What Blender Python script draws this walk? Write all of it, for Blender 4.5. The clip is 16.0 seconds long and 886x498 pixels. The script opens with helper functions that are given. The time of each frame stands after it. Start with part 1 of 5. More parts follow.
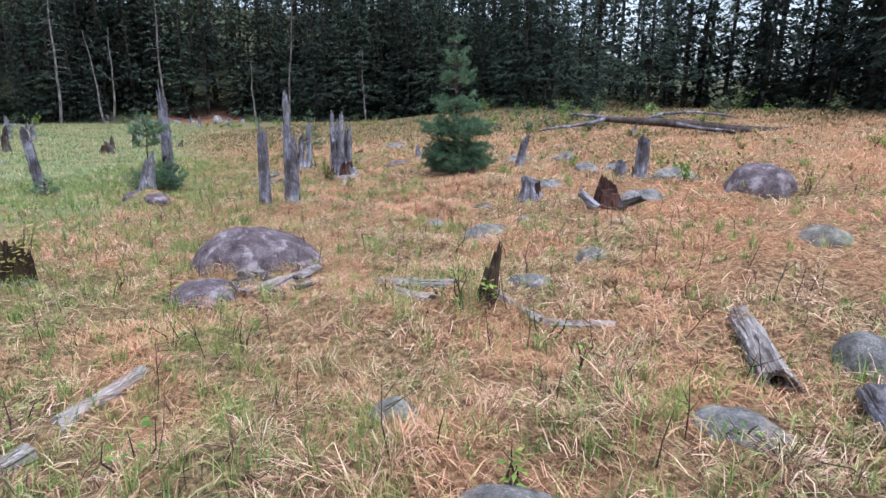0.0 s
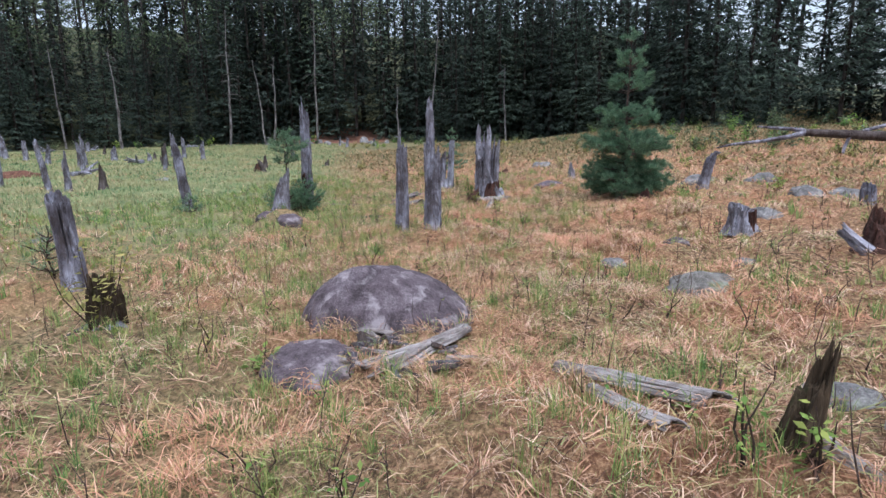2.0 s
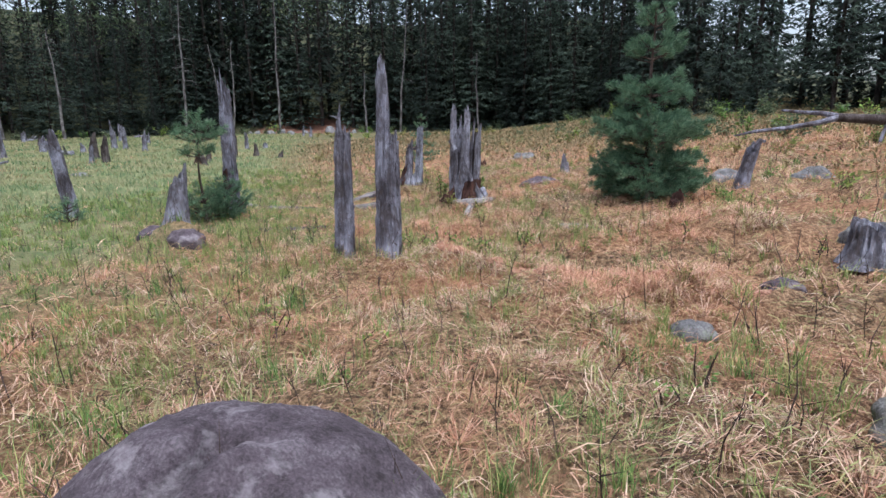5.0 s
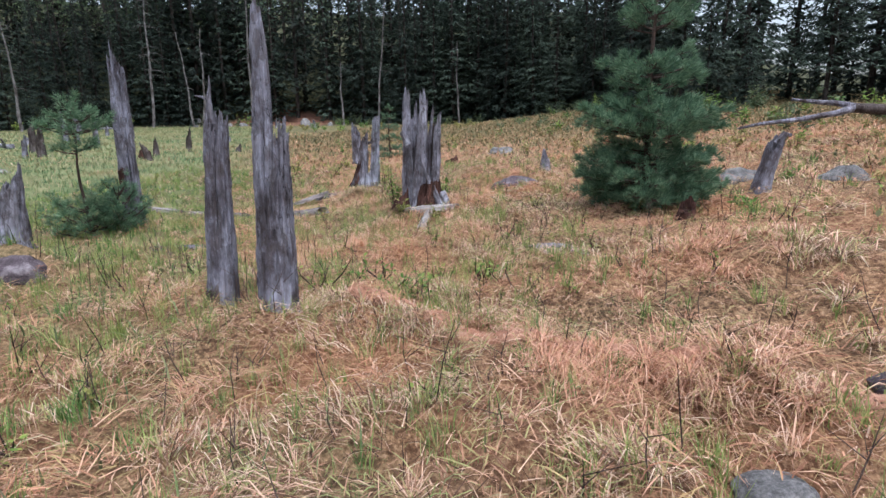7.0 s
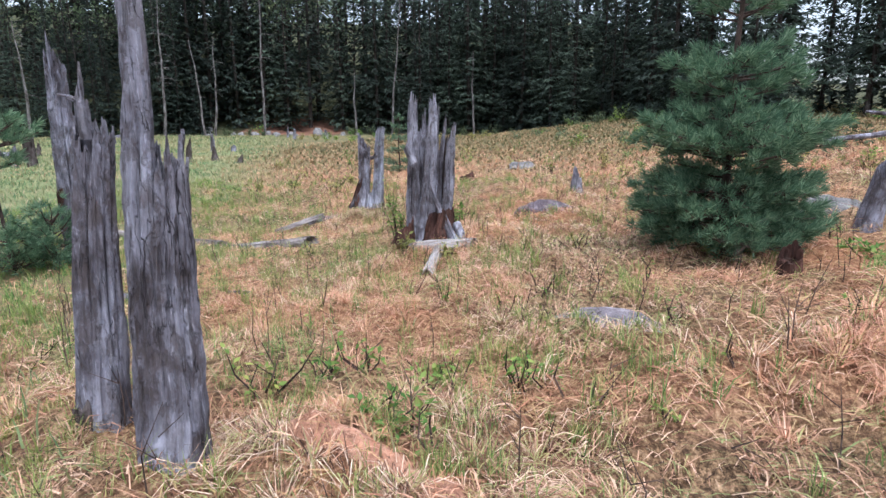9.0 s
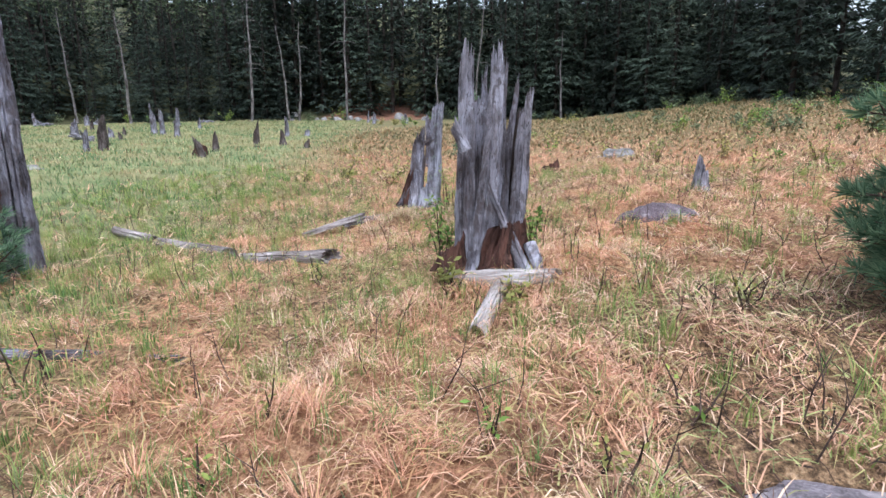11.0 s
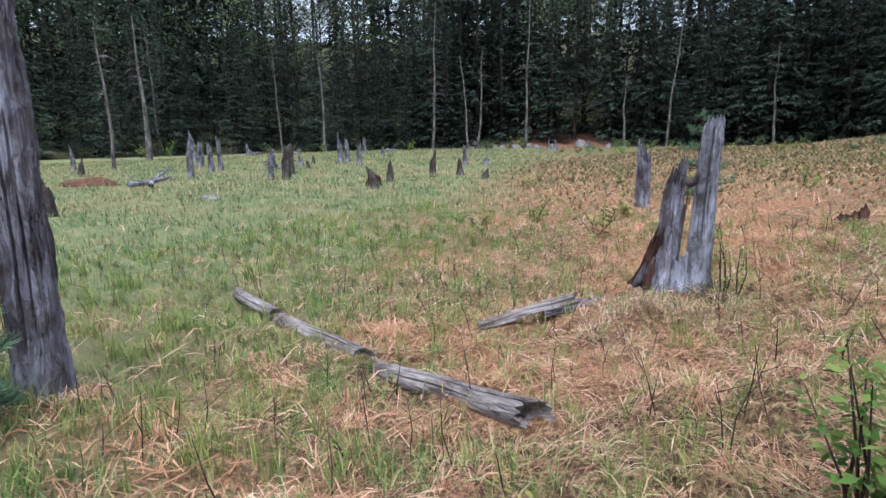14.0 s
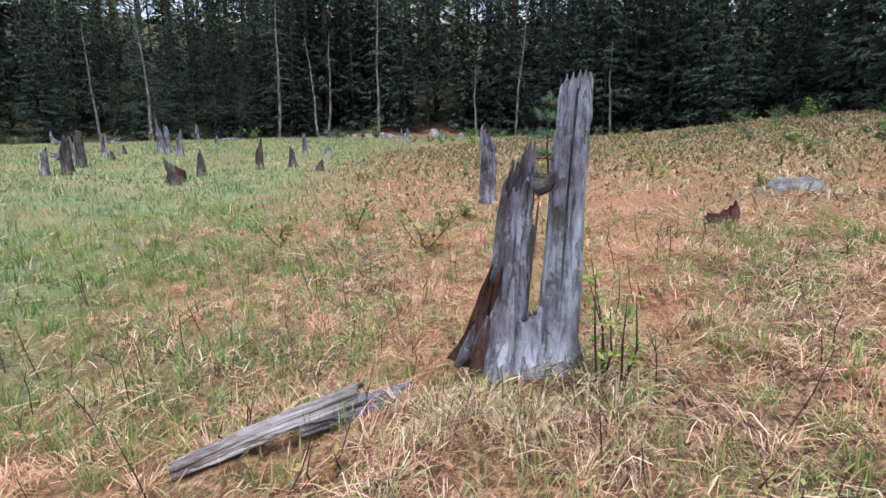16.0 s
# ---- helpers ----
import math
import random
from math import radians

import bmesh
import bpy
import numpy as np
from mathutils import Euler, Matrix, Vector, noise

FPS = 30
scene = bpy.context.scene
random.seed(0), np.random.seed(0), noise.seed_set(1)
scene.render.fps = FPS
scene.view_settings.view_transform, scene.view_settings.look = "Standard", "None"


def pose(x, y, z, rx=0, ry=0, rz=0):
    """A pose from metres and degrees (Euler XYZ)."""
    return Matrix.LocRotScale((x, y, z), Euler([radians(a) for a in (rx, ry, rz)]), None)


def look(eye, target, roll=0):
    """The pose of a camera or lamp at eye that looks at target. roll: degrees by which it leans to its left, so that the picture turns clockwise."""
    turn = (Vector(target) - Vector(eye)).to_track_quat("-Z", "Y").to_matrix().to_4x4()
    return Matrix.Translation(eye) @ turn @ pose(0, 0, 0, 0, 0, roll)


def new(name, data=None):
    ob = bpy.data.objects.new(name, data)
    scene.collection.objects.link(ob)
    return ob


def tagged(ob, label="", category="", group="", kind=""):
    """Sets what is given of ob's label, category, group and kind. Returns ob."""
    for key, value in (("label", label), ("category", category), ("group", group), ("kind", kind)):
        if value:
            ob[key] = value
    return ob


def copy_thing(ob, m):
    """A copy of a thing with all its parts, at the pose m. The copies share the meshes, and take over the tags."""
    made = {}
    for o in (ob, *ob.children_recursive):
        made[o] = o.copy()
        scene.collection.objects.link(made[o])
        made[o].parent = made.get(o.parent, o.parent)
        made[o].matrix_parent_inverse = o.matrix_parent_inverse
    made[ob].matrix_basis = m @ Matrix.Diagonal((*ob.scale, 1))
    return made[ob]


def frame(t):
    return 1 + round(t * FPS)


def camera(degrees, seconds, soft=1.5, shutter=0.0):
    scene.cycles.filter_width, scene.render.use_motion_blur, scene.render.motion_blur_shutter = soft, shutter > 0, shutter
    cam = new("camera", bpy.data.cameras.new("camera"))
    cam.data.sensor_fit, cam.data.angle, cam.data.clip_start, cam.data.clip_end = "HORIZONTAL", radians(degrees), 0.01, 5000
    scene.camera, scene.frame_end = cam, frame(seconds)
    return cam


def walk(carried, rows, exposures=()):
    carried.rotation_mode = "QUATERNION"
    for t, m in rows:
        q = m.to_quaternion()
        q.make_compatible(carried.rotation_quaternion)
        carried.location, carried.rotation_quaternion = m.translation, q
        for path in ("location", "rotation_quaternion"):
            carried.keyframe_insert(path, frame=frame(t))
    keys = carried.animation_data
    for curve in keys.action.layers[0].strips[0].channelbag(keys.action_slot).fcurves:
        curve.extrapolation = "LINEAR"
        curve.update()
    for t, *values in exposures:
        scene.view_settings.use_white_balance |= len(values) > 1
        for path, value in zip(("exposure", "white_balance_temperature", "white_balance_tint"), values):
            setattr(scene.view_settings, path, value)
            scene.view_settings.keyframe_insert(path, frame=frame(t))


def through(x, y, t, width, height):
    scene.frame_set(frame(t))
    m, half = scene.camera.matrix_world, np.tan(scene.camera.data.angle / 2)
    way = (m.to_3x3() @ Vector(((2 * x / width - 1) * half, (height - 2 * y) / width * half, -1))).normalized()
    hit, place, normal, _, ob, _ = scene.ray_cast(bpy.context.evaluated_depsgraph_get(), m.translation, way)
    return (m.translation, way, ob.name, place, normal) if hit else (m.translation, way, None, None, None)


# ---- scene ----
cam = camera(75.7, 16.0)
METRES, EYE, TILT, LEAN, TURN = 19.2, 1.5, -1.0, -3.5, 0.0
ROWS = [
    (0.0, 0.0, 0.0, 0.0, -0.84, -13.18, 3.58),
    (0.5, -0.0099, 0.0255, -0.0025, 4.46, -12.29, 3.74),
    (1.0, -0.0269, 0.0503, -0.0001, 8.47, -11.33, 3.73),
    (1.5, -0.0289, 0.0858, -0.0047, 10.84, -10.57, 3.81),
    (2.0, -0.0316, 0.1138, -0.0072, 12.67, -10.28, 4.01),
    (2.5, -0.0397, 0.1464, -0.0094, 14.28, -9.88, 4.14),
    (3.0, -0.0417, 0.184, -0.013, 13.38, -10.29, 4.05),
    (3.5, -0.0463, 0.211, -0.0151, 10.77, -11.31, 4.12),
    (4.0, -0.0565, 0.2359, -0.0102, 8.77, -11.63, 4.18),
    (6.5, -0.0675, 0.3831, -0.0149, 11.72, -11.04, 3.8),
    (7.0, -0.0574, 0.4139, -0.0151, 8.18, -12.19, 3.92),
    (7.5, -0.0476, 0.4459, -0.0198, 8.22, -13.01, 3.91),
    (8.0, -0.0462, 0.4671, -0.016, 9.14, -12.13, 3.69),
    (8.5, -0.0598, 0.4879, -0.0125, 9.4, -11.04, 3.5),
    (11.0, -0.0886, 0.6529, -0.0183, 17.96, -11.98, 3.43),
    (11.5, -0.1011, 0.6781, -0.0152, 23.64, -11.64, 3.62),
    (12.0, -0.1215, 0.7, -0.0158, 30.85, -10.76, 3.59),
    (12.5, -0.1387, 0.73, -0.0127, 34.56, -10.46, 3.5),
    (13.0, -0.1535, 0.7521, -0.0145, 37.44, -9.8, 3.57),
    (13.5, -0.1721, 0.7713, -0.0097, 38.32, -8.28, 3.42),
    (14.0, -0.1842, 0.8016, -0.0139, 35.19, -8.26, 3.41),
    (14.5, -0.1931, 0.8311, -0.0177, 30.15, -9.42, 3.59),
    (15.0, -0.2093, 0.8682, -0.0172, 25.22, -10.47, 3.73),
    (15.5, -0.212, 0.9034, -0.0201, 21.88, -10.52, 3.67),
    (16.0, -0.2135, 0.9368, -0.0161, 21.27, -10.12, 3.6),
]
walk(cam, [(t, pose(0, 0, EYE, TILT, LEAN, TURN) @ pose(METRES * x, METRES * y, METRES * z, 90 + pitch, roll, yaw)) for t, x, y, z, yaw, pitch, roll in ROWS],
     [(0.0, 1.12, 5680, 10), (2.0, 0.93, 5750, 10), (3.5, 0.86, 5720, 10), (6.5, 0.92, 5880, 10), (7.5, 0.9, 5880, 10), (8.5, 1.16, 5800, 10), (11.0, 1.27, 5850, 10), (12.5, 1.17, 5780, 10), (14.0, 0.97, 5730, 10), (14.5, 0.86, 5830, 10), (15.0, 0.89, 5850, 10), (16.0, 1.14, 5850, 10)])

# ---- world, sun, exposure ----
world = bpy.data.worlds.new("sky")
scene.world = world
world.use_nodes = True
wn = world.node_tree
sky = wn.nodes.new("ShaderNodeTexSky")
sky.sky_type, sky.sun_disc = "NISHITA", False
sky.sun_elevation, sky.sun_rotation = radians(72), radians(150)
sky.air_density, sky.dust_density, sky.ozone_density = 1.0, 4.0, 1.0
haze = wn.nodes.new("ShaderNodeHueSaturation")
haze.inputs["Saturation"].default_value = 0.5
wn.links.new(sky.outputs[0], haze.inputs["Color"])
wn.links.new(haze.outputs[0], wn.nodes["Background"].inputs[0])
wn.nodes["Background"].inputs[1].default_value = 0.15
sun = new("sun", bpy.data.lights.new("sun", "SUN"))
sun.data.energy, sun.data.angle, sun.data.color = 1.25, radians(30), (1.0, 0.96, 0.9)
sun.matrix_world = look((4.8, -8, 29), (0, 0, 0))


# ---- materials ----
def material(name, rough=0.9):
    m = bpy.data.materials.new(name)
    m.use_nodes = True
    nt = m.node_tree
    b = nt.nodes["Principled BSDF"]
    b.inputs["Roughness"].default_value = rough
    b.inputs["Specular IOR Level"].default_value = 0.25
    return m, nt, b


def node(nt, kind, **inputs):
    n = nt.nodes.new(kind)
    for k, v in inputs.items():
        n.inputs[k].default_value = v
    return n


def coords(nt, scale=(1, 1, 1), world_space=False):
    t = nt.nodes.new("ShaderNodeNewGeometry" if world_space else "ShaderNodeTexCoord")
    mp = node(nt, "ShaderNodeMapping", Scale=scale)
    nt.links.new(t.outputs["Position" if world_space else "Object"], mp.inputs[0])
    return mp.outputs[0]


def noise_tex(nt, vec, scale, detail=5, rough=0.6, out="Fac"):
    n = node(nt, "ShaderNodeTexNoise", Scale=scale, Detail=detail, Roughness=rough)
    nt.links.new(vec, n.inputs["Vector"])
    return n.outputs[out]


def ramp(nt, fac, stops):
    r = nt.nodes.new("ShaderNodeValToRGB")
    while len(r.color_ramp.elements) < len(stops):
        r.color_ramp.elements.new(0.5)
    for e, (p, c) in zip(r.color_ramp.elements, stops):
        e.position, e.color = p, (*c, 1)
    nt.links.new(fac, r.inputs[0])
    return r.outputs[0]


def mixed(nt, fac, a, b, mode="MIX"):
    m = nt.nodes.new("ShaderNodeMix")
    m.data_type, m.blend_type = "RGBA", mode
    for sock, v in ((m.inputs[0], fac), (m.inputs[6], a), (m.inputs[7], b)):
        if isinstance(v, (int, float)):
            sock.default_value = v
        elif isinstance(v, tuple):
            sock.default_value = (*v, 1)
        else:
            nt.links.new(v, sock)
    return m.outputs[2]


def maths(nt, op, a, b=0.0, clamp=False):
    m = nt.nodes.new("ShaderNodeMath")
    m.operation, m.use_clamp = op, clamp
    for sock, v in zip(m.inputs, (a, b)):
        if isinstance(v, (int, float)):
            sock.default_value = v
        else:
            nt.links.new(v, sock)
    return m.outputs[0]


def bump(nt, b, fac, strength, dist=0.02):
    n = node(nt, "ShaderNodeBump", Strength=strength, Distance=dist)
    nt.links.new(fac, n.inputs["Height"])
    nt.links.new(n.outputs[0], b.inputs["Normal"])


def island_random(nt):
    return nt.nodes.new("ShaderNodeNewGeometry").outputs["Random Per Island"]


def blade_material(name, stops, patch, patch_scale=0.5, amount=0.5, through=0.25):
    """Grass: a shade for each blade, and drifts of another hue over the ground."""
    m, nt, b = material(name, 0.75)
    col = ramp(nt, island_random(nt), stops)
    n = noise_tex(nt, coords(nt, world_space=True), patch_scale, 4)
    f = ramp(nt, n, [(0.42, (0, 0, 0)), (0.62, (amount,) * 3)])
    col = mixed(nt, f, col, patch, "MIX")
    nt.links.new(col, b.inputs["Base Color"])
    if through:
        tr = node(nt, "ShaderNodeBsdfTranslucent")
        nt.links.new(col, tr.inputs[0])
        ms = node(nt, "ShaderNodeMixShader", Fac=through)
        nt.links.new(b.outputs[0], ms.inputs[1])
        nt.links.new(tr.outputs[0], ms.inputs[2])
        nt.links.new(ms.outputs[0], nt.nodes["Material Output"].inputs[0])
    return m


def wood_material(name, dark, mid, light, stain=(0.05, 0.035, 0.03), stain_at=0.62, grain=1.0, lichen=0.0, split=0.8, aged=1.0):
    """Weathered wood with its grain along local z: hair-fine fibres, a few long checks, worn dark and bleached zones."""
    m, nt, b = material(name, 0.85)

    def swayed(scale, amount, vec):
        w = nt.nodes.new("ShaderNodeVectorMath")
        w.operation = "MULTIPLY_ADD"
        nt.links.new(noise_tex(nt, coords(nt, scale), 1.0, 3, 0.5, "Color"), w.inputs[0])
        w.inputs[1].default_value = amount
        nt.links.new(coords(nt, vec), w.inputs[2])
        return w.outputs[0]
    fine = noise_tex(nt, swayed((7, 7, 3), (5 * grain, 5 * grain, 0.4), (85 * grain, 85 * grain, 1.8)), 1.0, 6, 0.65)
    strand = noise_tex(nt, swayed((6, 6, 3), (2.5 * grain, 2.5 * grain, 0.5), (24 * grain, 24 * grain, 1.4)), 1.0, 5, 0.6)
    col = ramp(nt, fine, [(0.3, tuple(0.5 * (p + q) for p, q in zip(dark, mid))), (0.45, mid), (0.58, mid), (0.74, light)])
    col = mixed(nt, 0.75, col, ramp(nt, strand, [(0.33, (0.5, 0.47, 0.46)), (0.47, (0.95, 0.95, 0.96)), (0.62, (1.25, 1.25, 1.27))]), "MULTIPLY")
    # bleached faces and dull, dirty ones
    pale = ramp(nt, noise_tex(nt, coords(nt, (5, 5, 1.6)), 1.0, 5, 0.62), [(0.47, (0, 0, 0)), (0.6, (0.55,) * 3)])
    col = mixed(nt, pale, col, mixed(nt, 0.5, light, col))
    weather = ramp(nt, noise_tex(nt, coords(nt, (3.2, 3.2, 1.5)), 1.0, 6, 0.68), [(0.38, (0.34, 0.3, 0.29)), (0.5, (0.84, 0.82, 0.83)), (0.6, (1.2, 1.21, 1.26))])
    col = mixed(nt, aged, col, weather, "MULTIPLY")
    # torn, darker fibre where the surface has flaked
    rag = noise_tex(nt, swayed((11, 11, 8), (1.6, 1.6, 0.9), (10, 10, 3.4)), 1.0, 6, 0.7)
    st = ramp(nt, rag, [(stain_at - 0.03, (0, 0, 0)), (stain_at + 0.06, (0.8,) * 3)])
    col = mixed(nt, st, col, mixed(nt, 0.3, stain, col))
    # long checks
    check = noise_tex(nt, swayed((5, 5, 4), (1.1, 1.1, 0.5), (15, 15, 0.8)), 1.0, 3, 0.5)
    rift = ramp(nt, check, [(0.484, (0, 0, 0)), (0.493, (split,) * 3), (0.5, (split,) * 3), (0.509, (0, 0, 0))])
    here = ramp(nt, noise_tex(nt, coords(nt, (6, 6, 2.2)), 1.0, 4, 0.6), [(0.42, (0.0,) * 3), (0.54, (1, 1, 1))])
    rift = mixed(nt, 1.0, rift, here, "MULTIPLY")
    col = mixed(nt, rift, col, tuple(c * 0.4 for c in dark))
    if lichen:
        lf = ramp(nt, noise_tex(nt, coords(nt), 11.0, 5), [(0.58, (0, 0, 0)), (0.68, (lichen,) * 3)])
        col = mixed(nt, lf, col, (0.33, 0.42, 0.36))
    nt.links.new(col, b.inputs["Base Color"])
    h = maths(nt, "ADD", maths(nt, "MULTIPLY", fine, 0.5), maths(nt, "SUBTRACT", strand, maths(nt, "ADD", rift, maths(nt, "MULTIPLY", st, 0.5))))
    bump(nt, b, h, 0.9, 0.018)
    return m


def stone_material(name, dark, mid, light, lichen=(0.42, 0.41, 0.4), lichen_at=0.6, moss=None):
    m, nt, b = material(name, 0.92)
    v = coords(nt)
    col = ramp(nt, noise_tex(nt, v, 5.0, 9, 0.75), [(0.36, dark), (0.5, mid), (0.64, light)])
    spk = ramp(nt, noise_tex(nt, v, 70.0, 3, 0.6), [(0.4, (0.55,) * 3), (0.62, (1.15,) * 3)])
    col = mixed(nt, 0.7, col, spk, "MULTIPLY")
    lf = ramp(nt, noise_tex(nt, v, 4.2, 5, 0.62), [(lichen_at - 0.03, (0, 0, 0)), (lichen_at + 0.06, (0.75,) * 3)])
    col = mixed(nt, lf, col, lichen)
    if moss:
        mf = ramp(nt, noise_tex(nt, v, 3.1, 5, 0.6), [(0.55, (0, 0, 0)), (0.64, (0.8,) * 3)])
        col = mixed(nt, mf, col, moss)
    nt.links.new(col, b.inputs["Base Color"])
    h = maths(nt, "ADD", noise_tex(nt, v, 14.0, 8, 0.75), maths(nt, "MULTIPLY", noise_tex(nt, coords(nt, (60, 60, 110)), 1.0, 4, 0.7), 0.5))
    bump(nt, b, h, 1.0, 0.035)
    return m


def leaf_material(name, stops, shift=0.25, through=0.3, rough=0.6):
    m, nt, b = material(name, rough)
    b.inputs["Specular IOR Level"].default_value = 0.15
    col = ramp(nt, island_random(nt), stops)
    oi = nt.nodes.new("ShaderNodeObjectInfo").outputs["Random"]
    hs = node(nt, "ShaderNodeHueSaturation", Hue=0.5, Saturation=1.0)
    nt.links.new(maths(nt, "ADD", maths(nt, "MULTIPLY", oi, 2 * shift), 1 - shift), hs.inputs["Value"])
    nt.links.new(maths(nt, "ADD", maths(nt, "MULTIPLY", oi, -0.05), 0.525), hs.inputs["Hue"])
    nt.links.new(col, hs.inputs["Color"])
    col = hs.outputs[0]
    nt.links.new(col, b.inputs["Base Color"])
    if through:
        tr = node(nt, "ShaderNodeBsdfTranslucent")
        nt.links.new(col, tr.inputs[0])
        ms = node(nt, "ShaderNodeMixShader", Fac=through)
        nt.links.new(b.outputs[0], ms.inputs[1])
        nt.links.new(tr.outputs[0], ms.inputs[2])
        nt.links.new(ms.outputs[0], nt.nodes["Material Output"].inputs[0])
    return m


def ground_material():
    m, nt, b = material("thatch_and_soil", 0.95)
    p = coords(nt, world_space=True)
    mat = ramp(nt, noise_tex(nt, p, 16.0, 8, 0.8), [(0.3, (0.03, 0.02, 0.014)), (0.44, (0.12, 0.075, 0.042)), (0.54, (0.36, 0.23, 0.13)), (0.7, (0.6, 0.43, 0.28))])
    mat = mixed(nt, 0.85, mat, ramp(nt, noise_tex(nt, coords(nt, (60, 26, 40), True), 1.0, 5, 0.7), [(0.35, (0.25, 0.22, 0.2)), (0.5, (0.9, 0.9, 0.9)), (0.65, (1.5, 1.5, 1.5))]), "MULTIPLY")
    rust = ramp(nt, noise_tex(nt, p, 0.35, 4), [(0.42, (0, 0, 0)), (0.65, (0.6,) * 3)])
    mat = mixed(nt, rust, mat, mixed(nt, 0.6, mat, (0.42, 0.16, 0.08)))
    green = ramp(nt, noise_tex(nt, p, 2.2, 6, 0.7), [(0.3, (0.06, 0.085, 0.04)), (0.45, (0.14, 0.175, 0.075)), (0.6, (0.21, 0.225, 0.11)), (0.75, (0.36, 0.285, 0.17))])
    green = mixed(nt, ramp(nt, noise_tex(nt, p, 0.22, 5, 0.65), [(0.45, (0, 0, 0)), (0.62, (0.6,) * 3)]), green, (0.27, 0.225, 0.125))
    sx = nt.nodes.new("ShaderNodeSeparateXYZ")
    nt.links.new(p, sx.inputs[0])
    x, y = sx.outputs[0], sx.outputs[1]
    g = maths(nt, "SUBTRACT", maths(nt, "MULTIPLY", maths(nt, "ADD", x, 1), -1), maths(nt, "MULTIPLY", maths(nt, "SUBTRACT", y, 8), 0.44))
    g = maths(nt, "MULTIPLY", g, maths(nt, "ADD", 0.25, maths(nt, "MULTIPLY", maths(nt, "SUBTRACT", y, 9), 0.1, clamp=True)))
    g = maths(nt, "ADD", maths(nt, "MULTIPLY", g, 0.25), maths(nt, "MULTIPLY", maths(nt, "SUBTRACT", noise_tex(nt, p, 0.5, 5), 0.5), 1.6), clamp=True)
    dull = maths(nt, "MULTIPLY", maths(nt, "ADD", maths(nt, "SUBTRACT", y, 34), maths(nt, "MULTIPLY", noise_tex(nt, p, 0.25, 4), 10)), 0.05, clamp=True)
    mat = mixed(nt, dull, mat, ramp(nt, noise_tex(nt, p, 1.2, 6, 0.7), [(0.35, (0.05, 0.06, 0.025)), (0.5, (0.13, 0.12, 0.055)), (0.68, (0.26, 0.19, 0.11))]))
    col = mixed(nt, g, mat, green)
    # wooded rim: needle litter and a strip of bare reddish soil
    sc = nt.nodes.new("ShaderNodeVectorMath")
    sc.operation = "DISTANCE"
    sc.inputs[1].default_value = (-12, 20, 0)
    nt.links.new(p, sc.inputs[0])
    rim = maths(nt, "MULTIPLY", maths(nt, "SUBTRACT", maths(nt, "ADD", sc.outputs["Value"], maths(nt, "MULTIPLY", noise_tex(nt, p, 0.3, 4), 6)), 71), 0.4, clamp=True)
    litter = ramp(nt, noise_tex(nt, p, 1.5, 6), [(0.3, (0.03, 0.032, 0.016)), (0.55, (0.06, 0.062, 0.028)), (0.75, (0.075, 0.09, 0.036))])
    near_rim = maths(nt, "MULTIPLY", maths(nt, "SUBTRACT", maths(nt, "ADD", sc.outputs["Value"], maths(nt, "MULTIPLY", noise_tex(nt, p, 0.3, 4), 6)), 42), 0.3, clamp=True)
    side = maths(nt, "MULTIPLY", maths(nt, "SUBTRACT", maths(nt, "ADD", x, 12), maths(nt, "MULTIPLY", maths(nt, "SUBTRACT", y, 20), 0.5)), 0.2, clamp=True)
    rim = maths(nt, "MAXIMUM", rim, maths(nt, "MULTIPLY", near_rim, side))
    col = mixed(nt, rim, col, litter)
    sd = nt.nodes.new("ShaderNodeVectorMath")
    sd.operation = "DISTANCE"
    sd.inputs[1].default_value = (-37, 91, 1)
    nt.links.new(p, sd.inputs[0])
    soil = maths(nt, "MULTIPLY", maths(nt, "SUBTRACT", 11, maths(nt, "ADD", sd.outputs["Value"], maths(nt, "MULTIPLY", noise_tex(nt, p, 0.4, 4), 5))), 0.5, clamp=True)
    col = mixed(nt, soil, col, ramp(nt, noise_tex(nt, p, 2.0, 5), [(0.3, (0.09, 0.045, 0.03)), (0.7, (0.24, 0.12, 0.08))]))
    nt.links.new(col, b.inputs["Base Color"])
    bump(nt, b, noise_tex(nt, p, 18.0, 8, 0.75), 1.0, 0.05)
    return m


GREY = wood_material("silver_grey_wood", (0.03, 0.026, 0.03), (0.195, 0.195, 0.235), (0.48, 0.49, 0.56), stain_at=0.51)
PALE = wood_material("pale_grey_wood", (0.05, 0.044, 0.048), (0.235, 0.235, 0.275), (0.5, 0.51, 0.575), stain_at=0.52, split=0.8)
BLEACHED = wood_material("bleached_driftwood", (0.09, 0.075, 0.07), (0.32, 0.3, 0.295), (0.56, 0.54, 0.53), stain=(0.16, 0.11, 0.085), stain_at=0.58, split=0.7, aged=0.4)
PUNK = wood_material("orange_rotten_wood", (0.14, 0.065, 0.042), (0.42, 0.22, 0.145), (0.62, 0.4, 0.29), stain=(0.3, 0.12, 0.07), stain_at=0.57, aged=0.3)
BROWN = wood_material("brown_grey_wood", (0.022, 0.016, 0.014), (0.085, 0.07, 0.066), (0.22, 0.195, 0.195), stain_at=0.5)
ROT = wood_material("red_rotten_wood", (0.016, 0.009, 0.008), (0.062, 0.028, 0.021), (0.16, 0.08, 0.058), stain_at=0.55)
MOSSY = wood_material("mossy_dark_wood", (0.02, 0.016, 0.012), (0.07, 0.05, 0.03), (0.16, 0.12, 0.08), stain=(0.05, 0.058, 0.02), stain_at=0.56)
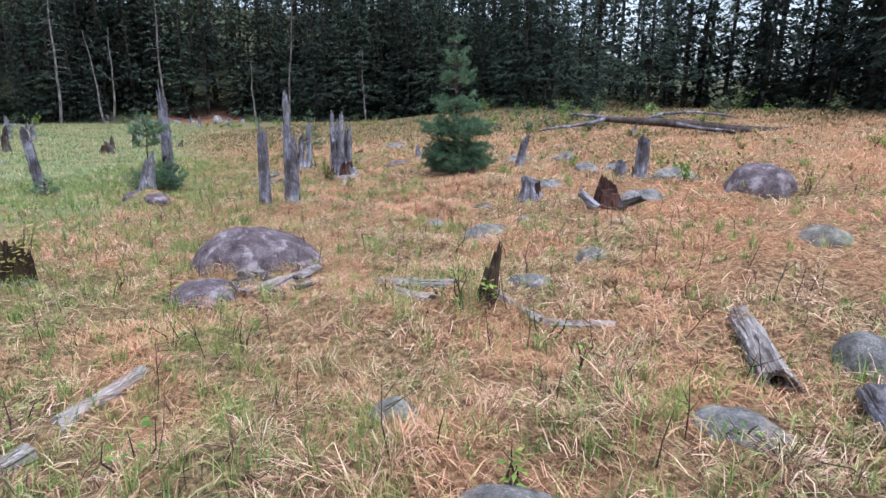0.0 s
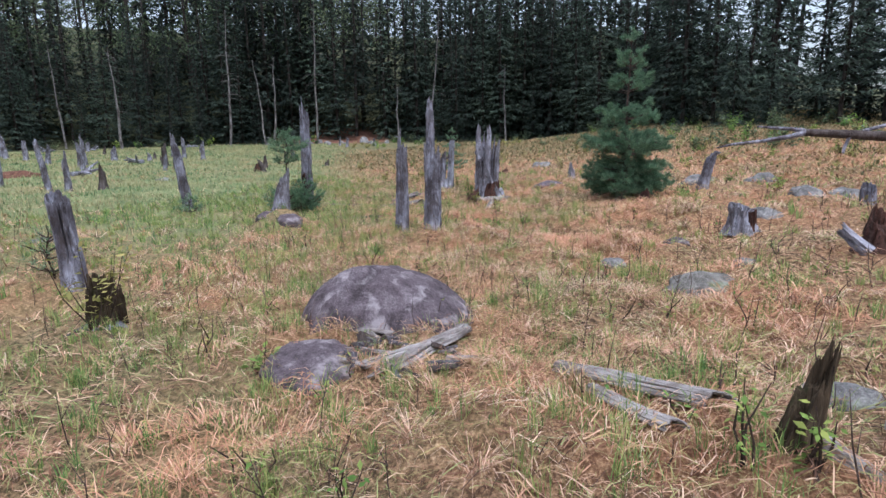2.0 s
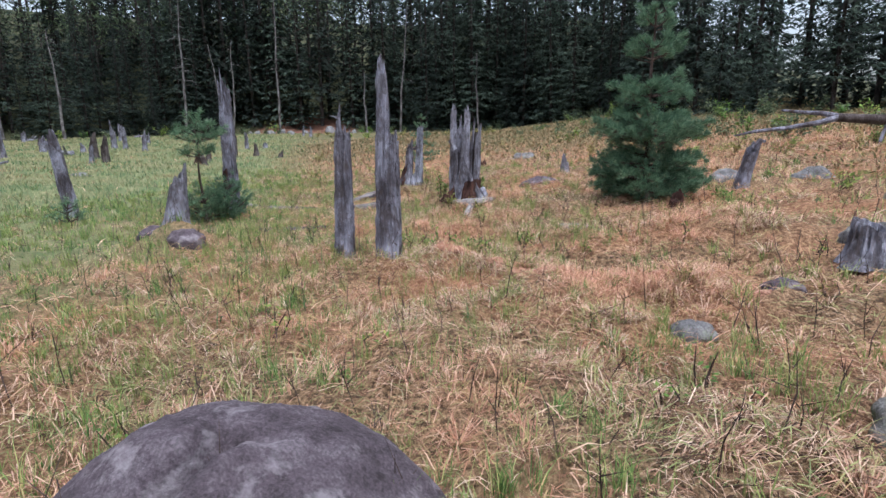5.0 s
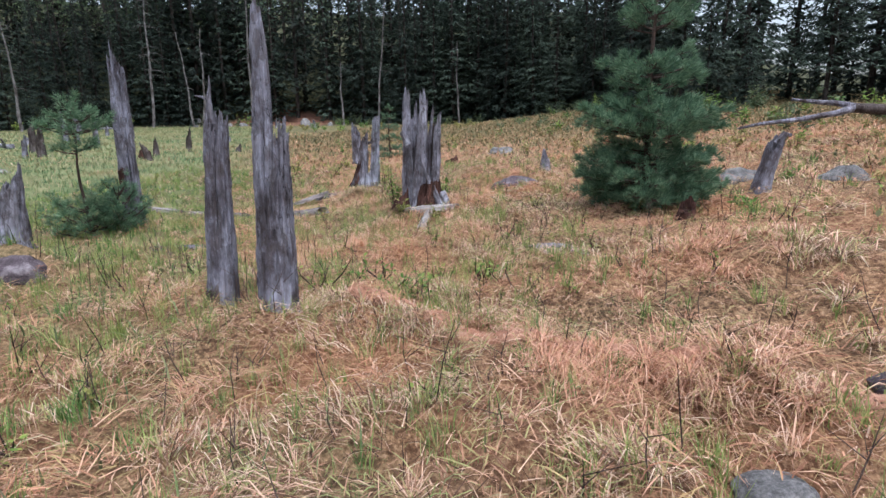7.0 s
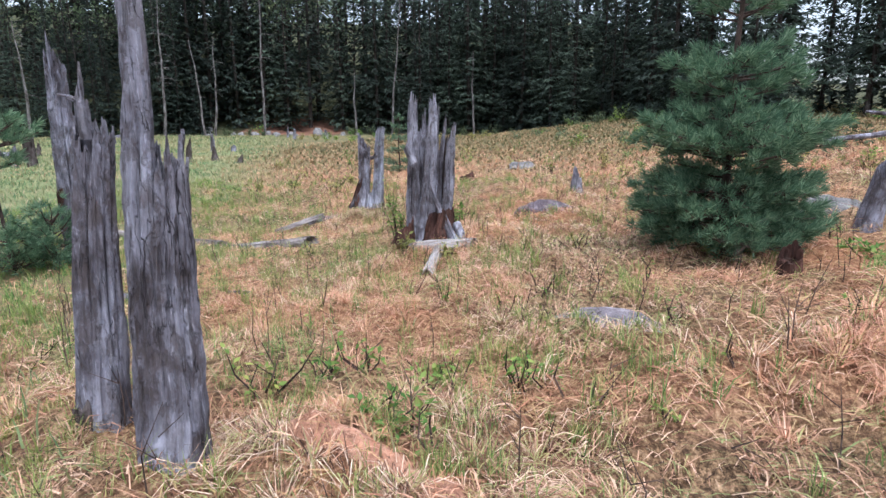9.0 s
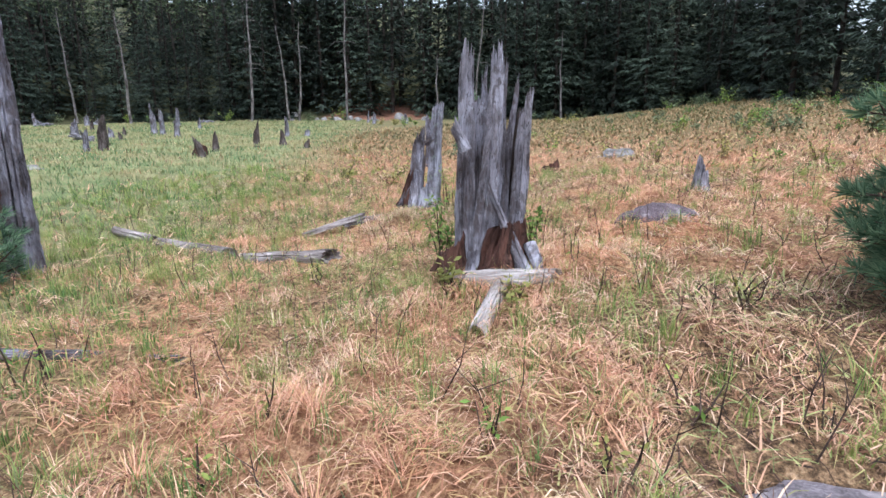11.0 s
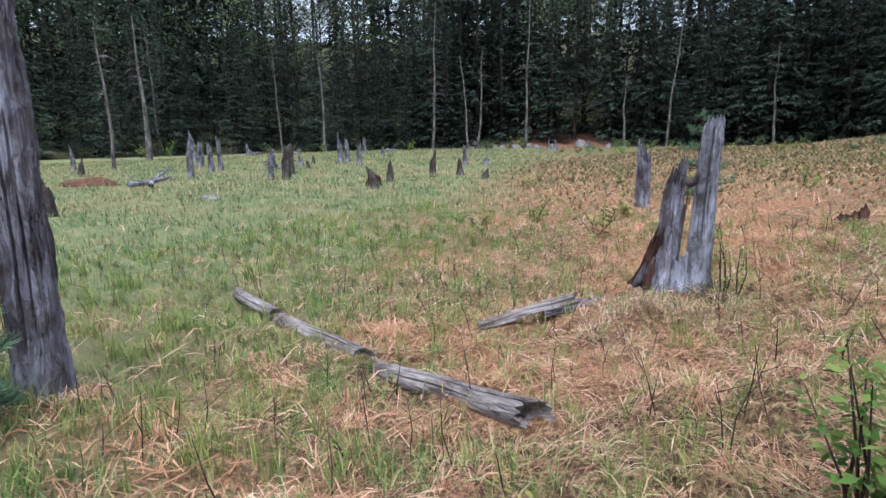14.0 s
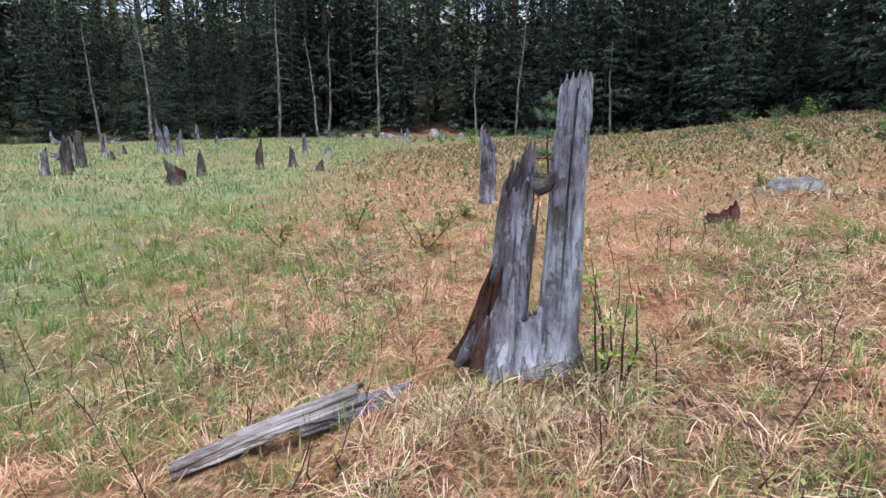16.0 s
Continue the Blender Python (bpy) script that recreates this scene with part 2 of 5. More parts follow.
LOGWOOD = wood_material("barkless_log_wood", (0.1, 0.085, 0.08), (0.27, 0.245, 0.24), (0.5, 0.475, 0.465), stain=(0.1, 0.07, 0.05), stain_at=0.58, lichen=0.25, split=0.6, aged=0.7)
LICHENED = wood_material("lichened_grey_wood", (0.035, 0.032, 0.036), (0.225, 0.235, 0.28), (0.47, 0.49, 0.555), stain_at=0.57, lichen=0.35)
BARK = wood_material("dark_conifer_bark", (0.015, 0.012, 0.01), (0.05, 0.04, 0.034), (0.11, 0.095, 0.085), grain=0.3)
SNAGBARK = wood_material("bleached_snag_wood", (0.05, 0.045, 0.042), (0.15, 0.14, 0.135), (0.3, 0.285, 0.275), grain=0.4, split=0.5)
STONE = stone_material("purple_grey_granite", (0.06, 0.047, 0.054), (0.135, 0.108, 0.127), (0.23, 0.195, 0.22), lichen=(0.36, 0.325, 0.35), lichen_at=0.58)
PALESTONE = stone_material("pale_grey_granite", (0.1, 0.098, 0.098), (0.2, 0.195, 0.2), (0.35, 0.345, 0.345), lichen=(0.3, 0.34, 0.26), lichen_at=0.62)
LILACSTONE = stone_material("pale_purple_granite", (0.13, 0.115, 0.13), (0.24, 0.215, 0.245), (0.36, 0.33, 0.37), lichen=(0.4, 0.37, 0.4), lichen_at=0.6)
MOSSSTONE = stone_material("mossy_grey_granite", (0.12, 0.11, 0.1), (0.22, 0.21, 0.2), (0.36, 0.35, 0.33), lichen=(0.32, 0.36, 0.3), lichen_at=0.55, moss=(0.1, 0.11, 0.03))
EARTH = stone_material("bare_red_earth", (0.05, 0.025, 0.018), (0.13, 0.06, 0.04), (0.22, 0.11, 0.075), lichen=(0.2, 0.13, 0.08), lichen_at=0.62)
STRAW = blade_material("dead_sedge", [(0.0, (0.04, 0.024, 0.018)), (0.24, (0.17, 0.095, 0.065)), (0.4, (0.47, 0.3, 0.21)), (0.6, (0.64, 0.46, 0.345)), (0.8, (0.82, 0.67, 0.53)), (0.82, (0.22, 0.28, 0.1)), (1.0, (0.42, 0.44, 0.18))], (0.66, 0.33, 0.21), 0.6, 0.6)
MAT = blade_material("matted_sedge", [(0.0, (0.018, 0.012, 0.01)), (0.32, (0.1, 0.055, 0.038)), (0.44, (0.37, 0.205, 0.13)), (0.56, (0.57, 0.36, 0.245)), (0.7, (0.77, 0.575, 0.43)), (0.72, (0.17, 0.22, 0.085)), (1.0, (0.4, 0.42, 0.18))], (0.62, 0.3, 0.18), 0.7, 0.6)
GREENBLADE = blade_material("fresh_sedge", [(0.0, (0.06, 0.14, 0.045)), (0.4, (0.14, 0.26, 0.075)), (0.75, (0.28, 0.38, 0.12)), (1.0, (0.5, 0.5, 0.2))], (0.33, 0.34, 0.1), 0.9, 0.45, 0.35)
MEADOW = blade_material("meadow_sedge", [(0.0, (0.06, 0.105, 0.055)), (0.45, (0.12, 0.21, 0.085)), (0.75, (0.21, 0.28, 0.12)), (1.0, (0.5, 0.38, 0.26))], (0.4, 0.32, 0.18), 0.45, 0.7, 0.35)
NEEDLE = leaf_material("spruce_needles", [(0.0, (0.04, 0.056, 0.048)), (0.5, (0.053, 0.073, 0.06)), (1.0, (0.078, 0.107, 0.08))], 0.55, 0.4, 0.8)
PINENEEDLE = leaf_material("white_pine_needles", [(0.0, (0.06, 0.12, 0.075)), (0.5, (0.13, 0.23, 0.14)), (1.0, (0.28, 0.39, 0.25))], 0.1, 0.35)
LEAF = leaf_material("spring_leaves", [(0.0, (0.09, 0.17, 0.04)), (0.6, (0.17, 0.28, 0.07)), (1.0, (0.3, 0.36, 0.1))], 0.2, 0.4)
YELLOWLEAF = leaf_material("young_yellow_leaves", [(0.0, (0.16, 0.16, 0.05)), (0.6, (0.28, 0.28, 0.09)), (1.0, (0.42, 0.38, 0.14))], 0.2, 0.4)
LOWLEAF = blade_material("low_green_leaves", [(0.0, (0.08, 0.085, 0.045)), (0.45, (0.15, 0.15, 0.07)), (0.75, (0.25, 0.2, 0.1)), (1.0, (0.42, 0.28, 0.17))], (0.34, 0.22, 0.13), 0.5, 0.5, 0.3)
FARLEAF = leaf_material("far_hardwood_leaves", [(0.0, (0.07, 0.1, 0.055)), (0.6, (0.12, 0.16, 0.085)), (1.0, (0.18, 0.22, 0.12))], 0.3, 0.3)
TWIG = wood_material("dark_twig", (0.03, 0.02, 0.018), (0.08, 0.055, 0.045), (0.16, 0.12, 0.1))
# darker than the needles, to stand in for shade deep in a crown
CROWNSHADE = leaf_material("crown_inner_shade", [(0.0, (0.026, 0.03, 0.025)), (1.0, (0.042, 0.05, 0.04))], 0.3, 0.2, 0.9)
GROUND = ground_material()


# ---- terrain ----
GX = np.array([-16., -12, -8, -4, 0, 4, 8])
GY = np.array([-4., 0, 4, 8, 12, 16, 20, 24])
GZ = np.array([[-.64, -.59, -.49, -.29, .02, .11, .26],
               [-.74, -.70, -.60, -.40, -.03, .05, .25],
               [-.80, -.76, -.74, -.63, -.35, -.25, .09],
               [-.76, -.63, -.58, -.67, -.52, -.11, .04],
               [-.81, -.68, -.79, -.68, -.63, -.09, .04],
               [-.88, -.88, -.86, -.85, -.45, -.24, .05],
               [-.92, -1.02, -1.17, -.83, -.51, -.23, .08],
               [-.91, -.96, -.98, -.69, -.49, -.18, .15]])
# hummocks: x, y, radius, height
HUMMOCKS = [(-6.6, 13.35, .5, .38), (-2.35, 12.25, .33, .13), (-1.9, 12.05, .3, .12), (-1.45, 11.86, .3, .13), (-1.0, 11.7, .3, .12), (-.55, 11.48, .3, .13), (-.1, 11.22, .3, .13), (.35, 10.98, .32, .12), (.9, 10.75, .4, .1),
            (-3.0, 11.85, .4, .14), (.75, 13.5, .75, .26), (1.5, 13.2, .7, .14), (-3.7, 12.4, .35, .08), (-2.7, 17.4, .8, .12), (-4.65, 20.95, .6, .1), (-6.2, 18.9, 1.5, -.16), (-1.2, 2.6, .5, .06), (-4.6, 5.6, .7, .1), (-5.2, 18.6, .5, .06),
            (.3, 8.0, .6, .08), (-3.6, 18.9, .5, .12), (-2.37, 7.3, 1.0, .06), (.5, 4.95, .5, .2)]


def smooth(a, b, v):
    t = np.clip((v - a) / (b - a), 0, 1)
    return t * t * (3 - 2 * t)


def edge(x, y):
    """Metres past the wooded rim of the meadow."""
    az = np.arctan2(x + 12, y - 20)
    rim = 71 - 31 * smooth(.0, .8, az) - 30 * smooth(-1.7, -2.6, az) + 2.5 * np.sin(az * 7 + 1)
    return np.hypot(x + 12, y - 20) - rim


def waves(x, y):
    """Small unevenness of the tussocky ground, in metres."""
    s = np.sin
    return 1.5 * (.030 * s(1.9 * x + 1.1 * s(1.3 * y)) * s(2.3 * y + 1.7 * s(.9 * x)) + .034 * s(5.1 * x + 2 * s(2.1 * y)) * s(4.3 * y + 1.3 * s(3.1 * x))
            + .019 * s(10.3 * x + s(6 * y)) * s(9.7 * y + 2 * s(4 * x)))


def ground(x, y):
    x, y = np.asarray(x, float), np.asarray(y, float)
    u = np.clip((x - GX[0]) / 4, 0, len(GX) - 1.001)
    v = np.clip((y - GY[0]) / 4, 0, len(GY) - 1.001)
    i, j = u.astype(int), v.astype(int)
    a, b = u - i, v - j
    a, b = a * a * (3 - 2 * a) * .6 + a * .4, b * b * (3 - 2 * b) * .6 + b * .4
    z = (GZ[j, i] * (1 - a) + GZ[j, i + 1] * a) * (1 - b) + (GZ[j + 1, i] * (1 - a) + GZ[j + 1, i + 1] * a) * b
    w = x + .35 * np.clip(y - 24, 0, 60)
    z = z + .85 * smooth(7, 28, w)
    e = edge(x, y)
    az = np.arctan2(x + 12, y - 20)
    z = z + .27 * np.clip(e, 0, 130) * smooth(0, 25, e) * (1 - .8 * smooth(0, .6, az))
    for hx, hy, r, h in HUMMOCKS:
        z = z + h * np.exp(-((x - hx) ** 2 + (y - hy) ** 2) / (r * r))
    return z + 1.25 * waves(x, y) * (1 - smooth(25, 60, np.hypot(x + 3, y - 10)))


def gz(x, y):
    return float(ground(x, y))


def greenness(x, y):
    return smooth(-1.5, 5, -(x + 1) - .44 * (y - 8) + 1.2) * (.3 + .7 * smooth(8, 17, y))


# ---- mesh helpers ----
def mesh_of(name, verts, faces, mat, smooth_shade=False):
    me = bpy.data.meshes.new(name)
    me.from_pydata([tuple(v) for v in verts], [], [tuple(f) for f in faces])
    me.materials.append(mat)
    if smooth_shade:
        me.polygons.foreach_set("use_smooth", np.ones(len(me.polygons), bool))
    me.update()
    return me


def soup(name, verts, loops, sizes, mat):
    """A large mesh straight from arrays."""
    me = bpy.data.meshes.new(name)
    me.vertices.add(len(verts))
    me.vertices.foreach_set("co", np.ascontiguousarray(verts, np.float32).ravel())
    me.loops.add(len(loops))
    me.loops.foreach_set("vertex_index", np.ascontiguousarray(loops, np.int32))
    me.polygons.add(len(sizes))
    starts = np.concatenate([[0], np.cumsum(sizes)[:-1]])
    me.polygons.foreach_set("loop_start", starts.astype(np.int32))
    me.polygons.foreach_set("loop_total", np.asarray(sizes, np.int32))
    me.materials.append(mat)
    me.update(calc_edges=True)
    return me


def thing(name, label, category, m, group=""):
    ob = tagged(new(name), label, category, group)
    ob.matrix_basis = m
    return ob


def part(name, me, parent, label="", m=None):
    ob = new(name, me)
    ob.parent = parent
    if m is not None:
        ob.matrix_basis = m
    if label:
        ob["label"] = label
    return ob


def blade_soup(name, x, y, z, length, width, yaw, lift, bend, mat, rng):
    """Grass blades of two segments: lift is the start angle above the ground, bend how far it falls over."""
    n = len(x)
    d = np.stack([np.cos(yaw), np.sin(yaw), np.zeros(n)], 1)
    s = np.stack([-np.sin(yaw), np.cos(yaw), np.zeros(n)], 1)
    tw = rng.uniform(-.6, .6, n)[:, None]
    s = s * np.cos(tw) + np.array([0, 0, 1.]) * np.sin(tw)
    up = np.array([0, 0, 1.])
    p0 = np.stack([x, y, z], 1)
    l1, l2 = (length * .5)[:, None], (length * .5)[:, None]
    a1, a2 = lift[:, None], (lift - bend)[:, None]
    p1 = p0 + (d * np.cos(a1) + up * np.sin(a1)) * l1
    p2 = p1 + (d * np.cos(a2) + up * np.sin(a2)) * l2
    w = (width / 2)[:, None]
    v = np.stack([p0 - s * w, p0 + s * w, p1 - s * w * .8, p1 + s * w * .8, p2], 1).reshape(-1, 3)
    b = (np.arange(n) * 5)[:, None]
    loops = (b + np.array([0, 1, 3, 2, 2, 3, 4])).ravel()
    sizes = np.tile([4, 3], n)
    return soup(name, v, loops, sizes, mat)


def rod(points, radii, sides=6):
    """A tapered rod along points: vertices and faces."""
    pts = [Vector(p) for p in points]
    vs, fs = [], []
    for i, p in enumerate(pts):
        t = (pts[min(i + 1, len(pts) - 1)] - pts[max(i - 1, 0)]).normalized()
        a = t.cross(Vector((0.31, 0.87, 0.12))).normalized()
        b = t.cross(a)
        for k in range(sides):
            q = 2 * math.pi * k / sides
            vs.append(p + (a * math.cos(q) + b * math.sin(q)) * radii[i])
    for i in range(len(pts) - 1):
        for k in range(sides):
            k2 = (k + 1) % sides
            fs.append((i * sides + k, i * sides + k2, (i + 1) * sides + k2, (i + 1) * sides + k))
    fs.append(tuple(range(sides))[::-1])
    fs.append(tuple((len(pts) - 1) * sides + k for k in range(sides)))
    return vs, fs


def joined(pieces):
    vs, fs = [], []
    for v, f in pieces:
        o = len(vs)
        vs.extend(v)
        fs.extend(tuple(i + o for i in q) for q in f)
    return vs, fs


def shell(h, r0, r1, seed, peak=0.0, sharp=1.5, low=0.6, jag=0.12, arc=None, thick=0.35, lean=(0, 0), flare=0.35, seg=72, rows=24, groove=0.1, hollow=0.5, wob=0.35, spire=None, bow=(0, 0)):
    """A broken, weathered trunk along z: splintered top that is highest at the angle peak, furrowed and flaked sides, a hollow within.
    arc: (from, to) in radians leaves a slab of the trunk; spire: (angle, half width, height of the shoulder) leaves one tall side standing;
    bow: how far the middle stands out of line."""
    rng = random.Random(seed)
    a0, a1 = arc or (0, 2 * math.pi)
    closed = arc is None
    if not closed:
        seg = max(8, int(seg * (a1 - a0) / 6.28) + 4)
    n = seg if closed else seg + 1
    ph = [rng.uniform(0, 6.28) for _ in range(8)]
    off = Vector((seed * 1.31 % 50, seed * 2.17 % 50, seed * 0.73 % 50))
    shards = [rng.random() for _ in range(max(5, int(seg / 7)) + 1)]
    cracks = [(rng.uniform(0, 6.28), rng.uniform(.03, .07), rng.uniform(.15, .5), rng.uniform(0, .5), rng.uniform(.5, 1.1), rng.uniform(-.2, .2)) for _ in range(7)]
    outer, inner = [], []
    for i in range(n):
        q = a0 + (a1 - a0) * i / seg
        c = 0.5 + 0.5 * math.cos(q - peak)
        f = i * (len(shards) - 1) / n
        tooth = abs(f % 1 - .45) / .55
        s = shards[int(f)] * .5 + tooth * .32 + rng.random() * .18
        crest = low + (1 - low) * c ** sharp
        if spire:
            u = abs((q - spire[0] + math.pi) % (2 * math.pi) - math.pi) + .12 * math.sin(7 * q + ph[3])
            crest = spire[2] + .05 * math.sin(3 * q + ph[2]) + (1 - spire[2]) * min(1, max(0, (spire[1] + .14 - u) / .28)) * (1 - .1 * abs(u) / spire[1])
        top = h * max(0.12, crest - jag * s)
        co, ci = [], []
        cq, sq = math.cos(q), math.sin(q)
        for j in range(rows + 1):
            f = j / rows
            z = top * f
            g = z / h
            r = r0 + (r1 - r0) * g + r0 * flare * math.exp(-z / .11) * (0.6 + 0.5 * math.sin(3 * q + ph[0]) + .35 * math.sin(5 * q + ph[6]))
            gr = 0
            for fr, am, vz in ((1.6, .55, 1.1), (3.6, .5, 1.4), (8.0, .34, 2.2)):
                gr += am * (.5 - 1.9 * abs(noise.noise(off + Vector((fr * cq, fr * sq, vz * z)))))
            flake = noise.noise(off + Vector((2.6 * cq + 9, 2.6 * sq, 2.6 * z)))
            r *= 1 + groove * gr + groove * .8 * min(1, max(0, (flake - .04) / .12)) + .06 * wob * math.sin(7 * g + ph[5] + 2 * q) + .08 * noise.noise(off + Vector((4 * cq, 4 * sq, 9 * z)))
            for ca, cw, cd, c0, c1, ct in cracks:
                u = (q - ca - ct * g + math.pi) % (2 * math.pi) - math.pi
                if abs(u) < 3 * cw and c0 < g < c1:
                    r *= 1 - cd * math.exp(-(u / cw) ** 2) * min(1, 6 * (g - c0), 6 * (c1 - g))
            t = r * (1 - thick * (1 - .75 * max(0, f - .35) / .65))
            k = g * g * .35 + g * .65
            belly = math.sin(math.pi * min(1, g))
            cx = lean[0] * k + bow[0] * belly + wob * .016 * math.sin(5.5 * z + ph[6]) * min(1, 3 * g)
            cy = lean[1] * k + bow[1] * belly + wob * .012 * math.sin(6.7 * z + ph[7]) * min(1, 3 * g)
            co.append(Vector((cx + r * cq, cy + r * sq, z)))
            zi = max(z, min(top, h * hollow)) if closed else z
            if zi > z:
                # the floor of the hollow follows the lean of the trunk at its own height
                gi = zi / h
                ki = gi * gi * .35 + gi * .65
                cx, cy = lean[0] * ki + bow[0] * math.sin(math.pi * gi), lean[1] * ki + bow[1] * math.sin(math.pi * gi)
                t = (r0 + (r1 - r0) * gi) * (1 - thick) * .8
            ci.append(Vector((cx + t * cq, cy + t * sq, zi)))
        outer.append(co)
        inner.append(ci)
    vs = [v for c in outer for v in c] + [v for c in inner for v in c]
    m, o = rows + 1, n * (rows + 1)
    fs = []
    last = n if closed else n - 1
    for i in range(last):
        k = (i + 1) % n
        for j in range(rows):
            fs.append((i * m + j, k * m + j, k * m + j + 1, i * m + j + 1))
            if not closed or outer[i][j + 1].z > h * hollow * .5:
                fs.append((o + k * m + j, o + i * m + j, o + i * m + j + 1, o + k * m + j + 1))
        fs.append((i * m + rows, k * m + rows, o + k * m + rows, o + i * m + rows))
        if not closed:
            fs.append((i * m, o + i * m, o + k * m, k * m))
    if closed:
        vs.append(Vector((lean[0] * hollow * .6, lean[1] * hollow * .6, h * hollow * .55)))
        fs.extend((o + i * m, o + ((i + 1) % n) * m, len(vs) - 1) for i in range(n))
    else:
        for i in (0, n - 1):
            for j in range(rows):
                a, b = i * m + j, o + i * m + j
                fs.append((a, b, b + 1, a + 1) if i else (a, a + 1, b + 1, b))
    return vs, fs


def stump(name, label, x, y, h, r0, r1, seed, mat=GREY, sink=0.06, z=None, category="stump", group="", **kw):
    ob = thing(name, label, category, pose(x, y, (gz(x, y) if z is None else z) - sink), group)
    part("trunk", mesh_of("trunk", *shell(h + sink, r0, r1, seed, **kw), mat, False), ob)
    return ob


def log_between(name, label, a, b, r0, r1, seed, mat, rise=0.0, category="log", **kw):
    """A broken log lying from a to b (x, y), resting on the ground."""
    pa, pb = Vector((a[0], a[1], gz(*a) + r0 * .55 + rise)), Vector((b[0], b[1], gz(*b) + r1 * .55 + rise))
    d = pb - pa
    m = Matrix.Translation(pa) @ d.to_track_quat("Z", "Y").to_matrix().to_4x4()
    ob = thing(name, label, category, m)
    kw.setdefault("flare", 0.0)
    kw.setdefault("low", 0.93)
    kw.setdefault("jag", 0.06)
    kw.setdefault("hollow", 0.9)
    kw.setdefault("wob", 0.35)
    part("trunk", mesh_of("trunk", *shell(d.length, r0, r1, seed, **kw), mat), ob)
    return ob


def lump(rx, ry, rz, seed, sub=4, rough=0.18, flat=0.0):
    """A weathered stone: a rounded lump with broad facets and fine unevenness."""
    bm = bmesh.new()
    bmesh.ops.create_icosphere(bm, subdivisions=sub, radius=1)
    off = Vector((seed * 3.7, seed * 1.3, seed * 7.1))
    for v in bm.verts:
        n = v.co.normalized()
        k = 1 + rough * noise.noise(n * 1.3 + off) * 1.6 + rough * .5 * noise.noise(n * 3.1 + off) + rough * .18 * noise.noise(n * 8 + off) + rough * .08 * noise.noise(n * 20 + off)
        if flat and n.z > 0:
            k *= 1 - flat * n.z ** 2
        v.co = Vector((n.x * rx, n.y * ry, n.z * rz)) * k
    vs, fs = [v.co.copy() for v in bm.verts], [tuple(v.index for v in f.verts) for f in bm.faces]
    bm.free()
    return vs, fs


def rock(name, label, x, y, rx, ry, h, seed, mat, yaw=0, sub=4, rough=0.18, flat=0.1, group="", z=None):
    """A stone that stands h above the ground, with its foot sunk in it."""
    rz = h * 1.25
    ob = new(name, mesh_of(name, *lump(rx, ry, rz, seed, sub, rough, flat), mat, True))
    ob.matrix_basis = pose(x, y, (gz(x, y) if z is None else z) + h - rz * (1 - flat * .8), 0, 0, yaw)
    return tagged(ob, label, "rock", group)


# ---- ground ----
def ground_sheet():
    def lines(lo, hi, step, far):
        near = np.arange(lo, hi + step, step)
        grow, a, b = step, [], []
        v = hi + step
        while v < far:
            grow *= 1.09
            v += grow
            b.append(v)
        grow, v = step, lo
        while v > -far:
            grow *= 1.09
            v -= grow
            a.append(v)
        return np.concatenate([a[::-1], near, b])
    xs, ys = lines(-9, 5, .16, 900), lines(0.8, 22, .16, 900)
    X, Y = np.meshgrid(xs, ys)
    Z = ground(X, Y)
    nx, ny = len(xs), len(ys)
    v = np.stack([X, Y, Z], -1).reshape(-1, 3)
    i = (np.arange(ny - 1)[:, None] * nx + np.arange(nx - 1)).ravel()
    loops = np.stack([i, i + 1, i + nx + 1, i + nx], 1).ravel()
    me = soup("ground", v, loops, np.full(len(i), 4), GROUND)
    me.polygons.foreach_set("use_smooth", np.ones(len(i), bool))
    tagged(new("ground", me), "matted straw and soil of a boggy meadow", "ground", kind="structure")


ground_sheet()

# ---- boulders and stones ----


def big_boulder():
    """A low dome with a rounded cleft that parts a lobe from its near side, and a long shoulder falling to one end."""
    vs, fs = lump(.9, .82, .59, 11, 6, .05)
    for v in vs:
        u = max(0, v.z / .6)
        v.x, v.y = v.x * (1 - .1 * u) - .1 * u, v.y * (1 - .12 * u)
        v.z -= .1 * max(0, v.x - .0) ** 1.3 * u
        # the cleft winds from a hollow on the crown down to the near foot
        c = .9 * (v.x - .45 * v.y) + 1.2 * max(0, -.42 - v.y) + .03 * math.sin(9 * v.y + 1) + .015 * math.sin(21 * v.y)
        on = float(smooth(.12, -.04, v.y)) * u ** .5
        v.z -= .22 * math.exp(-((c + .02) / .06) ** 2) * on
        v.z -= .42 * max(0, -.08 - v.y) * float(smooth(.02, -.1, c)) * u ** .5
        v.z += .05 * math.exp(-((c - .14) / .12) ** 2) * on
        v.z -= .06 * math.exp(-((v.x - .03) / .14) ** 2 - ((v.y - .03) / .08) ** 2)
        v.z += .022 * noise.noise(Vector(v) * 4) + .012 * noise.noise(Vector(v) * 11) + .012 * noise.noise(Vector(v) * 24)
    ob = new("boulder", mesh_of("boulder", vs, fs, STONE, True))
    ob.matrix_basis = pose(-2.37, 7.42, -.64)
    tagged(ob, "large domed purple-grey boulder with pale lichen patches", "boulder")


